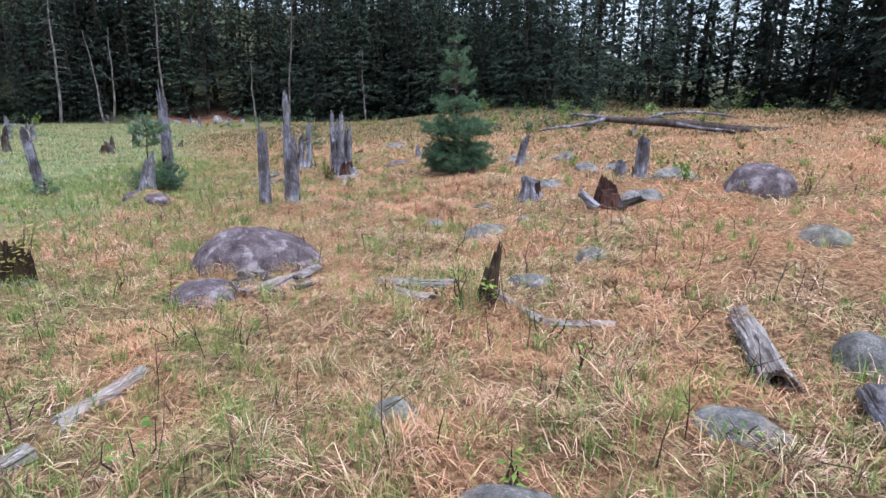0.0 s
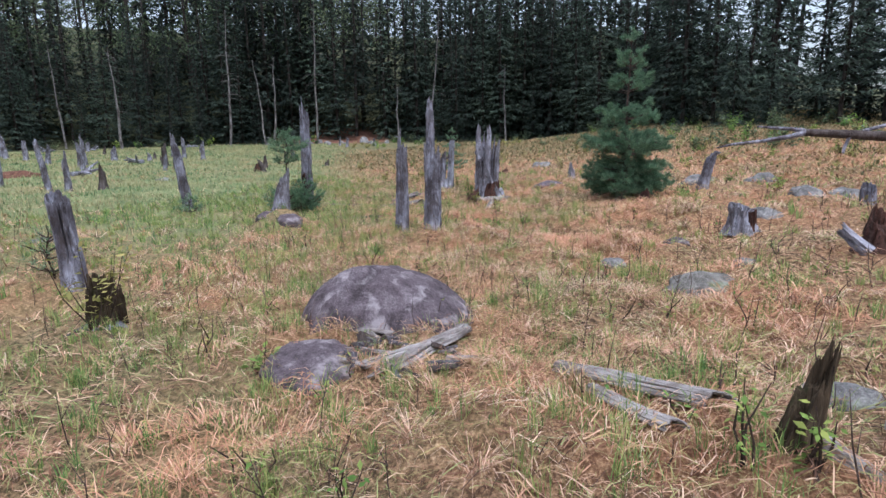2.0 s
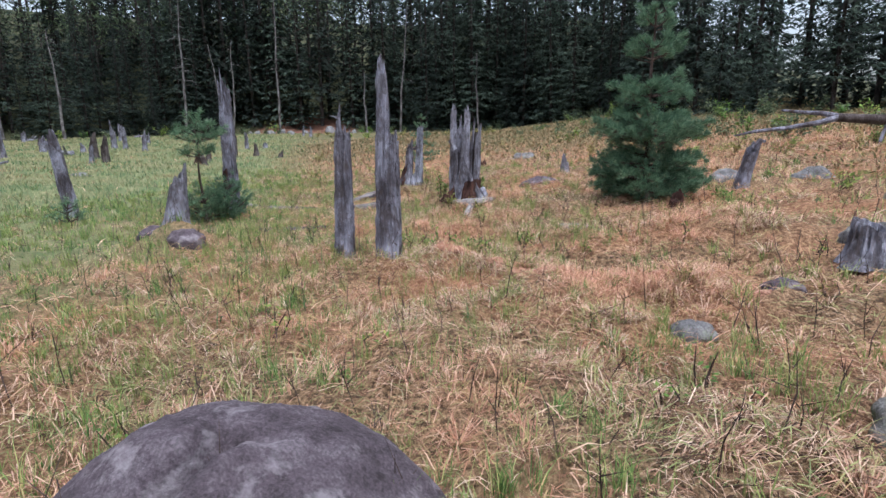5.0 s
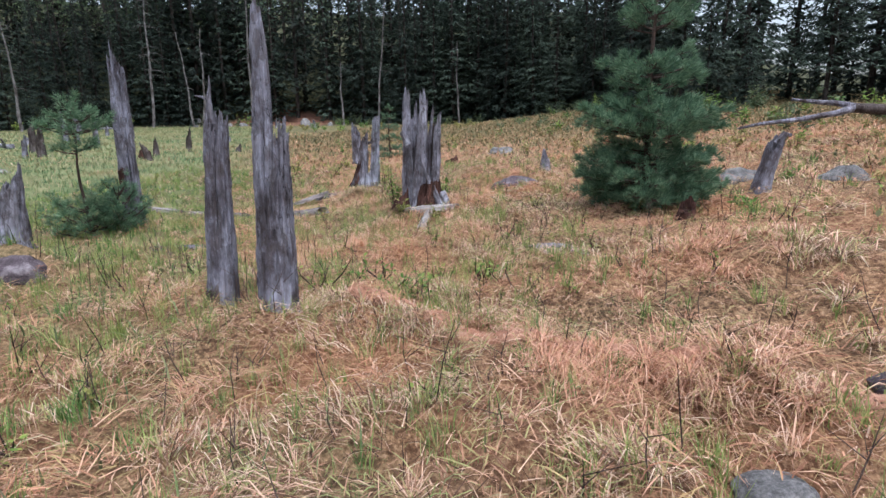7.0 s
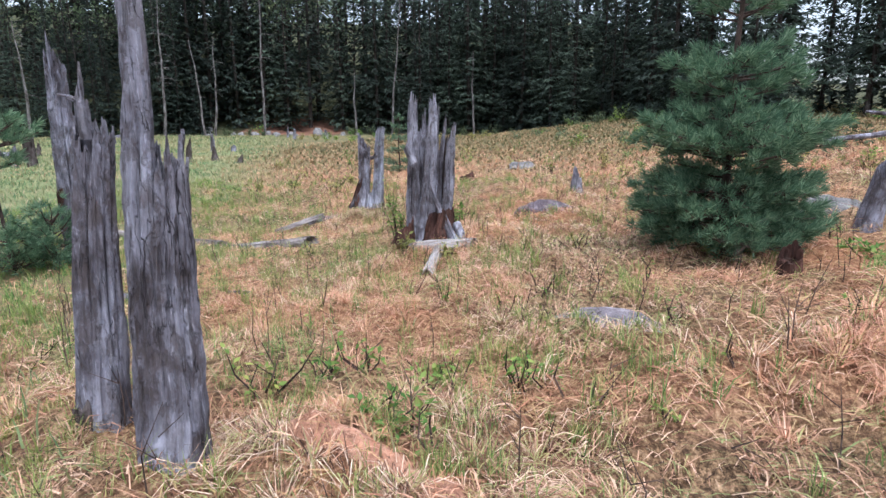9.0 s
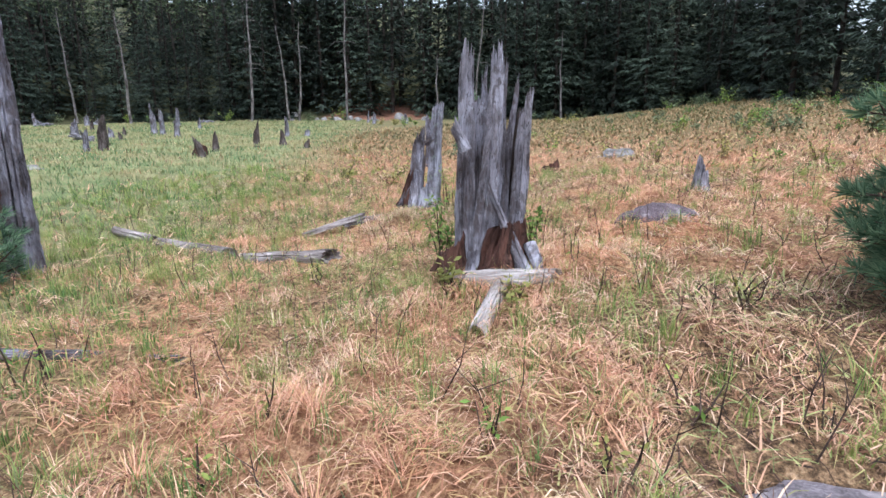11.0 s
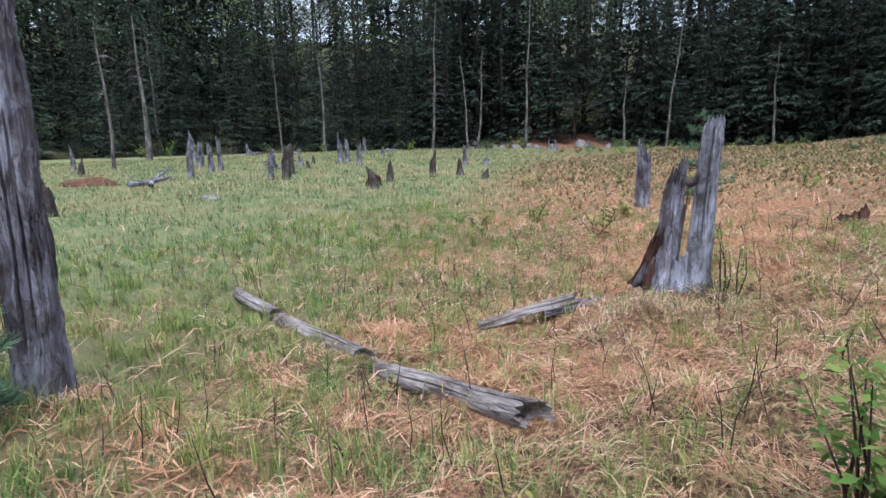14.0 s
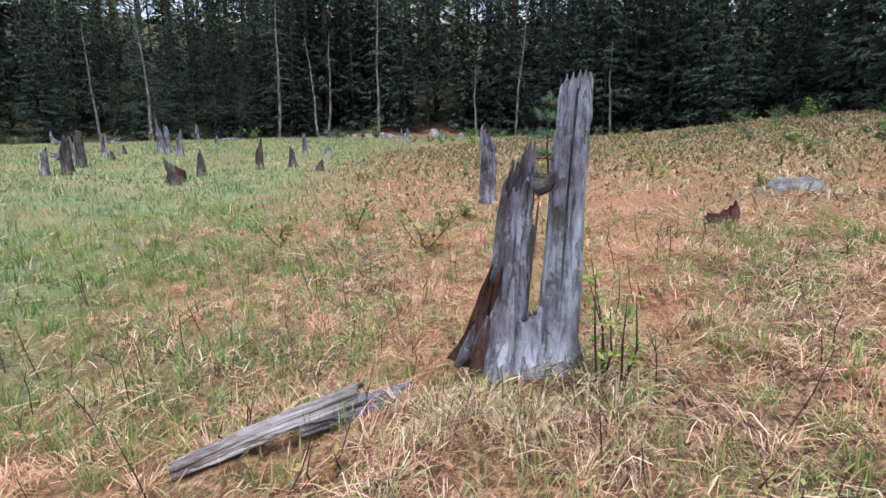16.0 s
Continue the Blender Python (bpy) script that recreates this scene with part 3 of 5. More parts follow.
big_boulder()
rock("boulder", "low purple-grey boulder half buried in dead grass", -2.55, 6.1, .38, .44, .14, 5, STONE, 20)
rock("boulder", "dark rounded boulder at the meadow's edge", 6.05, 10.4, .66, .6, .5, 9, STONE, 0, rough=.09, flat=.05)
ROCKS = [("flat lichened grey stone in dead grass", .8, 8.5, .4, .25, .17, 21, MOSSSTONE, 5),
         ("broad pale grey stone sunk in straw", 1.64, 2.78, .33, .3, .1, 22, PALESTONE, 30),
         ("rounded grey stone in the grass", 3.1, 3.6, .3, .27, .24, 23, PALESTONE, 0),
         ("low grey stone in the grass", .3, 2.12, .23, .16, .1, 24, PALESTONE, 10),
         ("small mossy stone in the grass", -.26, 3.0, .17, .12, .11, 25, MOSSSTONE, 0),
         ("low grey stone under dead ferns", 4.9, 6.9, .38, .26, .2, 26, MOSSSTONE, 0),
         ("long pale flat stone", 5.3, 12.5, .52, .35, .24, 27, PALESTONE, 0),
         ("pale flat stone beside a rotten stump", 3.7, 9.9, .42, .3, .22, 28, PALESTONE, 0),
         ("pale stone in the grass", 4.2, 18.2, .42, .3, .27, 29, PALESTONE, -10),
         ("long pale stone beside a grey stump", 2.85, 19.0, .55, .35, .28, 30, PALESTONE, 0),
         ("grey stone behind a cut stump", 2.45, 12.4, .4, .25, .24, 31, PALESTONE, 0),
         ("small grey stone among straw", 1.9, 6.65, .2, .16, .12, 32, MOSSSTONE, 0),
         ("broad flat purple-grey stone in the straw", -.7, 14.5, .47, .4, .13, 33, LILACSTONE, 0),
         ("low brown-grey stone grown round by straw", -1.25, 19.95, .47, .3, .2, 46, STONE, 0),
         ("pale stone flush with the straw", 0.0, 10.2, .2, .14, .09, 34, PALESTONE, 10),
         ("pale flat stone on the meadow", -10.2, 10.75, .27, .2, .12, 36, PALESTONE, 0),
         ("white flat stone on the meadow", -19.1, 25.3, .4, .3, .12, 37, PALESTONE, 0),
         ("low grey stone on the meadow", -2.0, 29.4, .5, .35, .25, 38, PALESTONE, 0),
         ("small pale stone in the straw", 1.55, 9.7, .15, .12, .07, 39, PALESTONE, 0),
         ("flat stone among straw", .95, 11.0, .17, .13, .07, 40, STONE, 0),
         ("pale stone under a stump's mound", -6.35, 13.05, .3, .22, .15, 41, STONE, 0),
         ("grey stone under a stump's mound", -6.95, 13.1, .22, .18, .12, 42, STONE, 40),
         ("small grey stone in straw", 1.0, 5.75, .24, .17, .1, 43, PALESTONE, 0),
         ("pale stone among grass", 3.9, 14.6, .35, .25, .2, 44, PALESTONE, 0),
         ("pale stone among grass", 4.7, 14.9, .4, .28, .22, 45, PALESTONE, 20)]
for lab, x, y, rx, ry, h, s, mat, yaw in ROCKS:
    rock("rock", lab, x, y, rx, ry, h, s, mat, yaw)
rock("earth_mound", "low mound of bare red-brown earth", -28.8, 26.2, 1.6, .7, .35, 58, EARTH, 20)
for k, (x, y, w, h) in enumerate([(-49, 88, 1.5, 1.0), (-41.6, 83.5, 1.0, .8), (-39.4, 83, 1.9, .85), (-38.9, 86, 1.3, .9), (-34.3, 79, .9, .5), (-32.4, 88, 2.1, 1.5), (-37, 84.5, 1.4, .7), (-35.4, 86, 1.1, .8),
                                  (-30.2, 85, 1.3, .7), (-43.5, 85, 1.0, .6), (-45.6, 82, .8, .5), (-28, 86, 1.0, .8), (-33.5, 83, .7, .5)]):
    rock("rock", "pale stone at the foot of the wooded bank", x, y, w * .42, w * .36, h * .65, 60 + k, PALESTONE, 30 * k, 3, group="stones of the bank")

# ---- standing dead posts and stumps near the walk ----
postA = stump("dead_post", "silver-grey splintered dead trunk standing in straw", -3.7, 12.44, 1.78, .128, .088, 1, peak=2.8, low=.9, jag=.12, sharp=1, groove=.1, lean=(-.03, .26), flare=.12, seg=96, rows=48)
part("spike", mesh_of("spike", *joined([rod([(-.06, .2, 1.6), (-.065, .2, 1.8), (-.05, .21, 1.9), (-.045, .21, 2.0)], [.035, .024, .013, .004]), rod([(-.05, .2, 1.79), (-.1, .18, 1.82), (-.17, .17, 1.835)], [.018, .013, .004])]), PALE), postA)
part("burnt_foot", mesh_of("burnt_foot", *shell(.36, .13, .128, 8, arc=(3.5, 5.0), thick=.3, low=.6, jag=.35, flare=.12, groove=.08), BROWN), postA, "blackened bark at the foot", pose(-.006, -.006, .0))
postB = stump("dead_post", "tall silver-grey dead trunk split to a spike", -3.02, 12.08, 2.38, .15, .1, 2, jag=.1, groove=.085, lean=(-.02, .2), flare=.16, seg=120, rows=56, spire=(3.85, 1.45, .66), hollow=.55, thick=.5)
part("splinter", mesh_of("splinter", *shell(1.66, .146, .112, 4, peak=5.4, low=.8, sharp=1, jag=.2, arc=(5.1, 6.6), thick=.35, flare=.1, lean=(-.0, .13), rows=40, seg=110), GREY), postB, "", pose(.012, -.008, 0))
stump("dead_post", "dark grey broken post leaning in the grass", -6.6, 7.9, 1.22, .13, .115, 5, GREY, peak=2.5, low=.9, jag=.08, lean=(-.1, 0))
moss = stump("rotten_stump", "dark mossy rotten stump with pale roots", -5.05, 6.72, .74, .16, .11, 6, MOSSY, peak=2.6, low=.72, jag=.35, groove=.18)
for k, (dx, dy, l) in enumerate([(.3, -.3, .5), (.45, -.1, .55), (-.3, -.25, .35), (.1, -.42, .45)]):
    part("root", mesh_of("root", *rod([(dx * .3, dy * .3, .16), (dx * .7, dy * .7, .1), (dx * 1.2, dy * 1.2, .03)], [.045, .035, .012]), GREY), moss)
stump("dead_post", "grey dead post with a blackened foot", -10.9, 15.95, 1.95, .14, .1, 7, GREY, peak=2.0, low=.86, jag=.12, lean=(-.28, 0))
postF = stump("dead_post", "tall grey dead trunk with a rot hole", -7.7, 16.74, 2.9, .15, .105, 8, GREY, peak=2.6, low=.86, sharp=1, jag=.12, lean=(.03, .03), seg=84, rows=52, groove=.15)
part("splinter", mesh_of("splinter", *shell(3.15, .135, .06, 9, peak=3.6, low=.85, sharp=1, jag=.1, arc=(2.6, 4.6), thick=.5, flare=0, lean=(.03, .03)), GREY), postF)
part("rot_patch", mesh_of("rot_patch", *shell(.38, .06, .045, 10, low=.8, jag=.2, flare=0, hollow=.8), ROT), postF, "red-brown rot hole in the trunk", pose(-.02, -.11, .72, 4, 0, 0))
white = stump("bleached_stump", "bleached white stump on a stony hummock", -6.72, 13.4, 1.05, .17, .06, 11, PALE, peak=.6, low=.72, jag=.2, lean=(.2, 0), groove=.14, sink=.05)
stumpM = stump("cut_stump", "short grey stump with spread roots", 2.0, 11.72, .44, .2, .16, 12, PALE, peak=2.5, low=.8, jag=.1, flare=.5, groove=.14, hollow=.3)
part("rot_patch", mesh_of("rot_patch", *shell(.4, .07, .06, 13, low=.9, jag=.1, flare=.2, hollow=.8), ROT), stumpM, "dark rotten heartwood", pose(.1, -.13, .02))
stumpN = stump("dead_post", "leaning forked grey stump", 2.6, 17.55, 1.0, .13, .1, 14, GREY, peak=1.0, low=.8, jag=.15, lean=(.22, 0), groove=.12)
part("prong", mesh_of("prong", *rod([(.19, -.02, .85), (.27, -.04, 1.0), (.36, -.03, .98)], [.07, .055, .025]), GREY), stumpN)
stump("dead_post", "upright grey post stub", 4.45, 12.3, .93, .14, .12, 15, GREY, peak=1.5, low=.88, jag=.1, lean=(.06, 0))
stump("dead_post", "short grey post stub", 4.3, 13.1, .5, .12, .1, 16, GREY, peak=1.5, low=.8, jag=.15)
stumpR = stump("rotten_stump", "red-brown rotten stump with torn slabs", 2.95, 9.6, .5, .2, .13, 17, ROT, peak=2.0, low=.5, jag=.2, groove=.16, flare=.5)
part("slab", mesh_of("slab", *shell(.5, .12, .1, 18, arc=(4, 5.4), thick=.4, flare=0, low=.8, jag=.2), PALE), stumpR, "pale torn slab of wood", pose(-.2, -.15, .02, 0, -48, -20))
part("slab", mesh_of("slab", *shell(.62, .1, .08, 19, arc=(4, 5.4), thick=.4, flare=0, low=.8, jag=.2), BROWN), stumpR, "", pose(.1, -.1, .02, 0, 70, -25))
rot = stump("rotten_stump", "thin dark rotten stump grown with moss", .47, 4.9, .62, .085, .04, 20, MOSSY, peak=.2, low=.5, jag=.4, sharp=.8, groove=.2, lean=(.1, 0))
stump("dead_stub", "small bleached stub with a root", -.6, 22.0, .6, .12, .05, 21, PALE, peak=2.5, low=.6, jag=.2, flare=1.0)
stump("rotten_stump", "small red-brown rotten stump under a young pine", 1.03, 15.65, .36, .12, .08, 22, ROT, peak=1.0, low=.6, jag=.2)
stump("dead_post", "split grey post in low brush", -7.4, 29.1, 1.65, .17, .13, 23, GREY, peak=2.6, low=.75, jag=.2, sharp=1)
stump("rotten_stump", "rusty brown stump in the straw", -3.35, 25.8, .38, .22, .12, 24, ROT, low=.6, jag=.3)


def split_clump():
    """The big shattered trunk: slabs of the old shell round a red rotten heart."""
    x, y = -2.72, 17.42
    ob = thing("shattered_stump", "shattered silver-grey stump with a red rotten heart", "stump", pose(x, y, gz(x, y) - .05, 0, 0, 4))
    # place, height, foot and tip radius, lean, bow, arc, material
    slabs = [((-.27, .02), 2.0, .1, .05, (.0, .05), (-.01, 0), (2.6, 6.3), PALE, 31), ((-.14, .1), 1.62, .1, .065, (.0, .06), (0, 0), (2.8, 6.4), GREY, 32), ((-.2, .14), 1.82, .05, .02, (.12, .05), (0, 0), (2.8, 6.4), GREY, 44),
             ((-.1, -.1), 2.02, .1, .045, (.2, .1), (.05, -.02), (2.7, 6.2), PALE, 33), ((.0, .06), 1.9, .06, .018, (.16, .08), (.03, 0), (2.6, 6.4), GREY, 43),
             ((.14, .08), 1.7, .065, .015, (.17, .1), (-.02, 0), (2.8, 6.2), GREY, 34), ((.21, .14), 1.45, .11, .07, (.16, .06), (0, 0), (.2, 3.0), BROWN, 36),
             ((.26, .0), 1.62, .085, .045, (.17, .08), (.02, 0), (3.6, 7.6), PALE, 35), ((-.33, .08), 1.15, .06, .03, (.0, .0), (0, 0), (1.8, 4.8), GREY, 42), ((.0, .22), 1.3, .14, .1, (.02, .05), (0, 0), (.4, 2.9), BROWN, 45)]
    for (ox, oy), h, r0, r1, (lx, ly), bow, (a, b), mat, s in slabs:
        ox, lean = -.3 + (ox + .27) * .74, (lx * .75, ly)
        part("slab", mesh_of("slab", *shell(h + .1, r0, r1, s, arc=(a, b), peak=(a + b) / 2 + .4, sharp=.9, low=.86, jag=.16, thick=.45, lean=lean, bow=bow, flare=.25, rows=40, seg=84, groove=.16), mat), ob, "", pose(ox, oy, 0))
    part("heartwood", mesh_of("heartwood", *shell(.66, .24, .12, 37, low=.5, jag=.35, groove=.22, flare=.25, hollow=.7, peak=5.0, lean=(.06, .02), rows=30, seg=90), ROT), ob, "crumbling red-brown rotten heartwood", pose(.04, -.1, 0))
    part("shard", mesh_of("shard", *shell(.34, .06, .04, 38, arc=(3.6, 5.8), thick=.5, low=.7, jag=.2, flare=0), PALE), ob, "", pose(-.27, -.13, 1.1, 8, -24, 0))
    part("shard", mesh_of("shard", *shell(.56, .05, .03, 39, arc=(3.8, 5.6), thick=.5, low=.7, jag=.2, flare=0), PALE), ob, "", pose(.1, -.19, .42, 10, -22, 0))
    part("shard", mesh_of("shard", *shell(.5, .09, .04, 40, arc=(3.8, 5.6), thick=.5, low=.7, jag=.2, flare=.4), PALE), ob, "", pose(.28, -.2, .02, 8, -20, 0))
    part("shard", mesh_of("shard", *shell(.34, .06, .03, 46, arc=(3.8, 5.6), thick=.5, low=.7, jag=.3, flare=.3), GREY), ob, "", pose(-.2, -.26, .02, 4, 6, 0))
    part("side_stub", mesh_of("side_stub", *shell(.4, .12, .07, 41, low=.5, jag=.3, groove=.18, lean=(.06, 0)), ROT), ob, "dark red broken side stub", pose(-.42, -.1, .02))
    part("root", mesh_of("root", *rod([(.28, -.12, .3), (.35, -.2, .18), (.4, -.26, .04)], [.06, .055, .03], 9), PALE), ob)


split_clump()


def twin_stump():
    x, y = -4.66, 20.93
    ob = thing("split_stump", "grey stump split in two tall halves", "stump", pose(x, y, gz(x, y) - .05))
    part("half", mesh_of("half", *shell(1.68, .105, .08, 51, peak=1.2, low=.93, sharp=1, jag=.1, groove=.12, flare=.45, lean=(.03, .26), rows=50, seg=100, bow=(.015, 0)), LICHENED), ob, "pale lichened half", pose(.1, 0, 0))
    part("half", mesh_of("half", *shell(1.3, .13, .06, 52, peak=.9, low=.78, sharp=1.0, jag=.16, groove=.17, flare=.3, lean=(.09, .12), rows=50, seg=100), GREY), ob, "dark furrowed half", pose(-.2, .0, 0))
    part("saddle", mesh_of("saddle", *shell(.4, .13, .07, 55, peak=0, low=.72, sharp=1, jag=.2, groove=.14, flare=.2, seg=60), LICHENED), ob, "", pose(-.04, -.01, 0))
    part("splinter", mesh_of("splinter", *shell(.95, .06, .03, 54, arc=(3.2, 6.2), thick=.5, low=.8, jag=.2, flare=.2, lean=(.06, .08), rows=36), BROWN), ob, "", pose(-.12, .05, 0))
    part("splinter", mesh_of("splinter", *shell(.85, .13, .03, 53, arc=(2.6, 5.0), thick=.5, low=.7, jag=.25, flare=.4, lean=(.12, .04), rows=34, groove=.2), ROT), ob, "red-brown torn flank", pose(-.27, -.03, 0))
    part("splinter", mesh_of("splinter", *shell(.62, .1, .035, 56, arc=(3.4, 5.6), thick=.5, low=.7, jag=.25, flare=.3, lean=(.05, .03), rows=30, groove=.2), PALE), ob, "", pose(-.17, -.1, 0))
    part("branch_stub", mesh_of("branch_stub", *rod([(-.04, .1, .98), (.02, .1, 1.0), (.07, .1, 1.07), (.1, .12, 1.2), (.13, .14, 1.32)], [.04, .035, .032, .026, .01], 8), GREY), ob)
    part("root", mesh_of("root", *rod([(-.24, -.04, .28), (-.31, -.09, .14), (-.42, -.14, .0)], [.08, .07, .02], 9), GREY), ob)


twin_stump()

# ---- lying wood ----
logG = log_between("fallen_log", "grey barkless log lying in the sedge", (-6.5, 18.68), (-4.72, 18.12), .075, .09, 61, LOGWOOD, .0, low=.95, groove=.03, jag=.08)
log_between("fallen_log", "weathered log half sunk in the sedge", (-9.4, 19.4), (-8.3, 19.12), .065, .075, 62, LOGWOOD, .03, groove=.03)
log_between("fallen_log", "weathered log half sunk in the sedge", (-8.25, 19.1), (-6.6, 18.7), .07, .075, 63, LOGWOOD, .03, groove=.03)
log_between("driftwood_slab", "dark grey slab of wood beside a split stump", (-6.25, 19.85), (-5.5, 20.6), .05, .07, 64, LOGWOOD, .0, arc=(.2, 3.2), thick=.45, groove=.2)
log_between("driftwood_slab", "torn grey slab of wood beside a split stump", (-5.8, 20.3), (-5.2, 20.85), .09, .06, 79, GREY, .02, arc=(.4, 3.0), thick=.5, groove=.22, jag=.3, low=.8)
log_between("driftwood_slab", "pale grey driftwood before a boulder", (-1.5, 7.05), (-2.12, 5.5), .07, .11, 65, LOGWOOD, -.03, arc=(.3, 3.3), thick=.5, groove=.24, jag=.35, low=.75)
log_between("driftwood_slab", "thin grey driftwood before a boulder", (-1.55, 6.8), (-2.15, 5.95), .05, .06, 66, BLEACHED, .02, arc=(.3, 3.3), thick=.5)
rngd = random.Random(9)
for k in range(40):
    x, y, a, l = -1.95 + rngd.uniform(-.45, .5), 6.35 + rngd.uniform(-.45, .35), rngd.uniform(-1.2, 1.6), rngd.uniform(.12, .36)
    w = rngd.uniform(.025, .055)
    log_between("bark_fragment", "grey splinter of wood before a boulder", (x, y), (x + l * math.cos(a), y + l * math.sin(a)), w, w * .6, 640 + k, rngd.choice((GREY, LOGWOOD, BLEACHED, BROWN)), .02, "wood fragment", arc=(.4, 2.7), thick=.5, seg=36, rows=6, jag=.3)
log_between("driftwood_slab", "bleached forked driftwood in the straw", (-.64, 6.22), (.3, 5.25), .06, .07, 67, BLEACHED, 0, arc=(.1, 3.2), thick=.5)
log_between("driftwood_slab", "bleached driftwood limb in the straw", (-.42, 5.8), (.02, 5.05), .045, .06, 68, BLEACHED, 0, arc=(.1, 3.2), thick=.5)
log_between("driftwood_limb", "long bent bleached limb in the grass", (.55, 4.9), (.95, 4.62), .05, .045, 69, BLEACHED, 0, groove=.05)
log_between("driftwood_limb", "long bent bleached limb in the grass", (.93, 4.64), (1.62, 4.6), .045, .035, 70, BLEACHED, 0, groove=.05)
log_between("driftwood_slab", "upright pale splinter by a dark stump", (.92, 5.0), (1.02, 5.2), .04, .03, 71, BLEACHED, .1, arc=(.1, 3.2), thick=.5)
log_between("fallen_log", "short grey-brown crumbling log", (2.55, 4.45), (2.12, 3.25), .085, .1, 72, LOGWOOD, -.035, groove=.2, lean=(.08, .04))
log_between("driftwood_slab", "torn grey slab beside a stone", (2.6, 3.0), (2.35, 2.45), .1, .08, 73, GREY, -.03, arc=(.2, 3), thick=.4)
log_between("fallen_limb", "bleached limb sunk in the grass", (-2.2, 3.98), (-2.4, 3.2), .06, .075, 74, BLEACHED, -.02, groove=.06)
log_between("fallen_limb", "bleached limb end in the grass", (-2.4, 3.0), (-2.5, 2.6), .07, .06, 75, BLEACHED, -.02)
log_between("plank_log", "pale split log before a shattered stump", (-3.05, 17.02), (-2.1, 17.12), .085, .075, 76, BLEACHED, .04, groove=.05)
log_between("plank_log", "bleached half-buried plank pointing at a stump", (-2.6, 17.0), (-2.62, 16.2), .07, .075, 77, BLEACHED, -.02, arc=(.1, 3.1), thick=.5)
log_between("fallen_pole", "thin fallen pole in the straw", (-6.2, 15.0), (-4.3, 15.3), .045, .035, 78, GREY, .03)

ridge = thing("rotten_log", "orange rotten log buried under dead straw", "log", pose(0, 0, 0))
ridge_line = [(-2.5 + 3.3 * f, 12.3 - 1.42 * f + .04 * math.sin(11 * f)) for f in np.linspace(0, 1, 34)]
part("trunk", mesh_of("trunk", *rod([(x, y - .02, gz(x, y) - .055 + .02 * math.sin(2.6 * k)) for k, (x, y) in enumerate(ridge_line)], [.1 + .014 * math.sin(1.9 * k) + .012 * math.sin(4.3 * k) for k in range(34)], 16), PUNK), ridge)


def fallen_tree():
    ob = thing("fallen_tree", "barkless fallen tree with bleached forked branches", "tree", pose(9.6, 24.2, gz(9.6, 24.2)))
    part("trunk", mesh_of("trunk", *rod([(-2.6, -.3, .78), (0, 0, .62), (1.6, .3, .5), (3.2, .5, .32), (5.0, .9, .2), (7.5, 1.8, .25)], [.12, .17, .19, .2, .2, .17], 12), BROWN), ob)
    for pts, r in (([(-2.5, -.3, .8), (-3.0, -.4, .66), (-3.9, -.6, .52), (-4.9, -.8, .42), (-5.4, -.7, .3)], [.1, .08, .06, .045, .02]),
                   ([(-2.5, -.3, .8), (-3.0, -.3, .9), (-3.5, -.4, .93), (-4.1, -.4, 1.0)], [.09, .07, .055, .03]),
                   ([(-.8, -.1, .8), (-.1, 0, .98), (1.2, .1, 1.05), (2.4, .2, .95), (3.2, .3, .82)], [.06, .06, .055, .045, .03]),
                   ([(.4, 0, .6), (1.4, -.3, .4), (2.8, -.4, .3)], [.08, .07, .03]),
                   ([(-1.2, -.2, .6), (-1.3, -.2, .3), (-1.4, -.3, -.05)], [.06, .05, .04])):
        part("branch", mesh_of("branch", *rod(pts, r, 8), GREY), ob, "bleached bare branch")


fallen_tree()

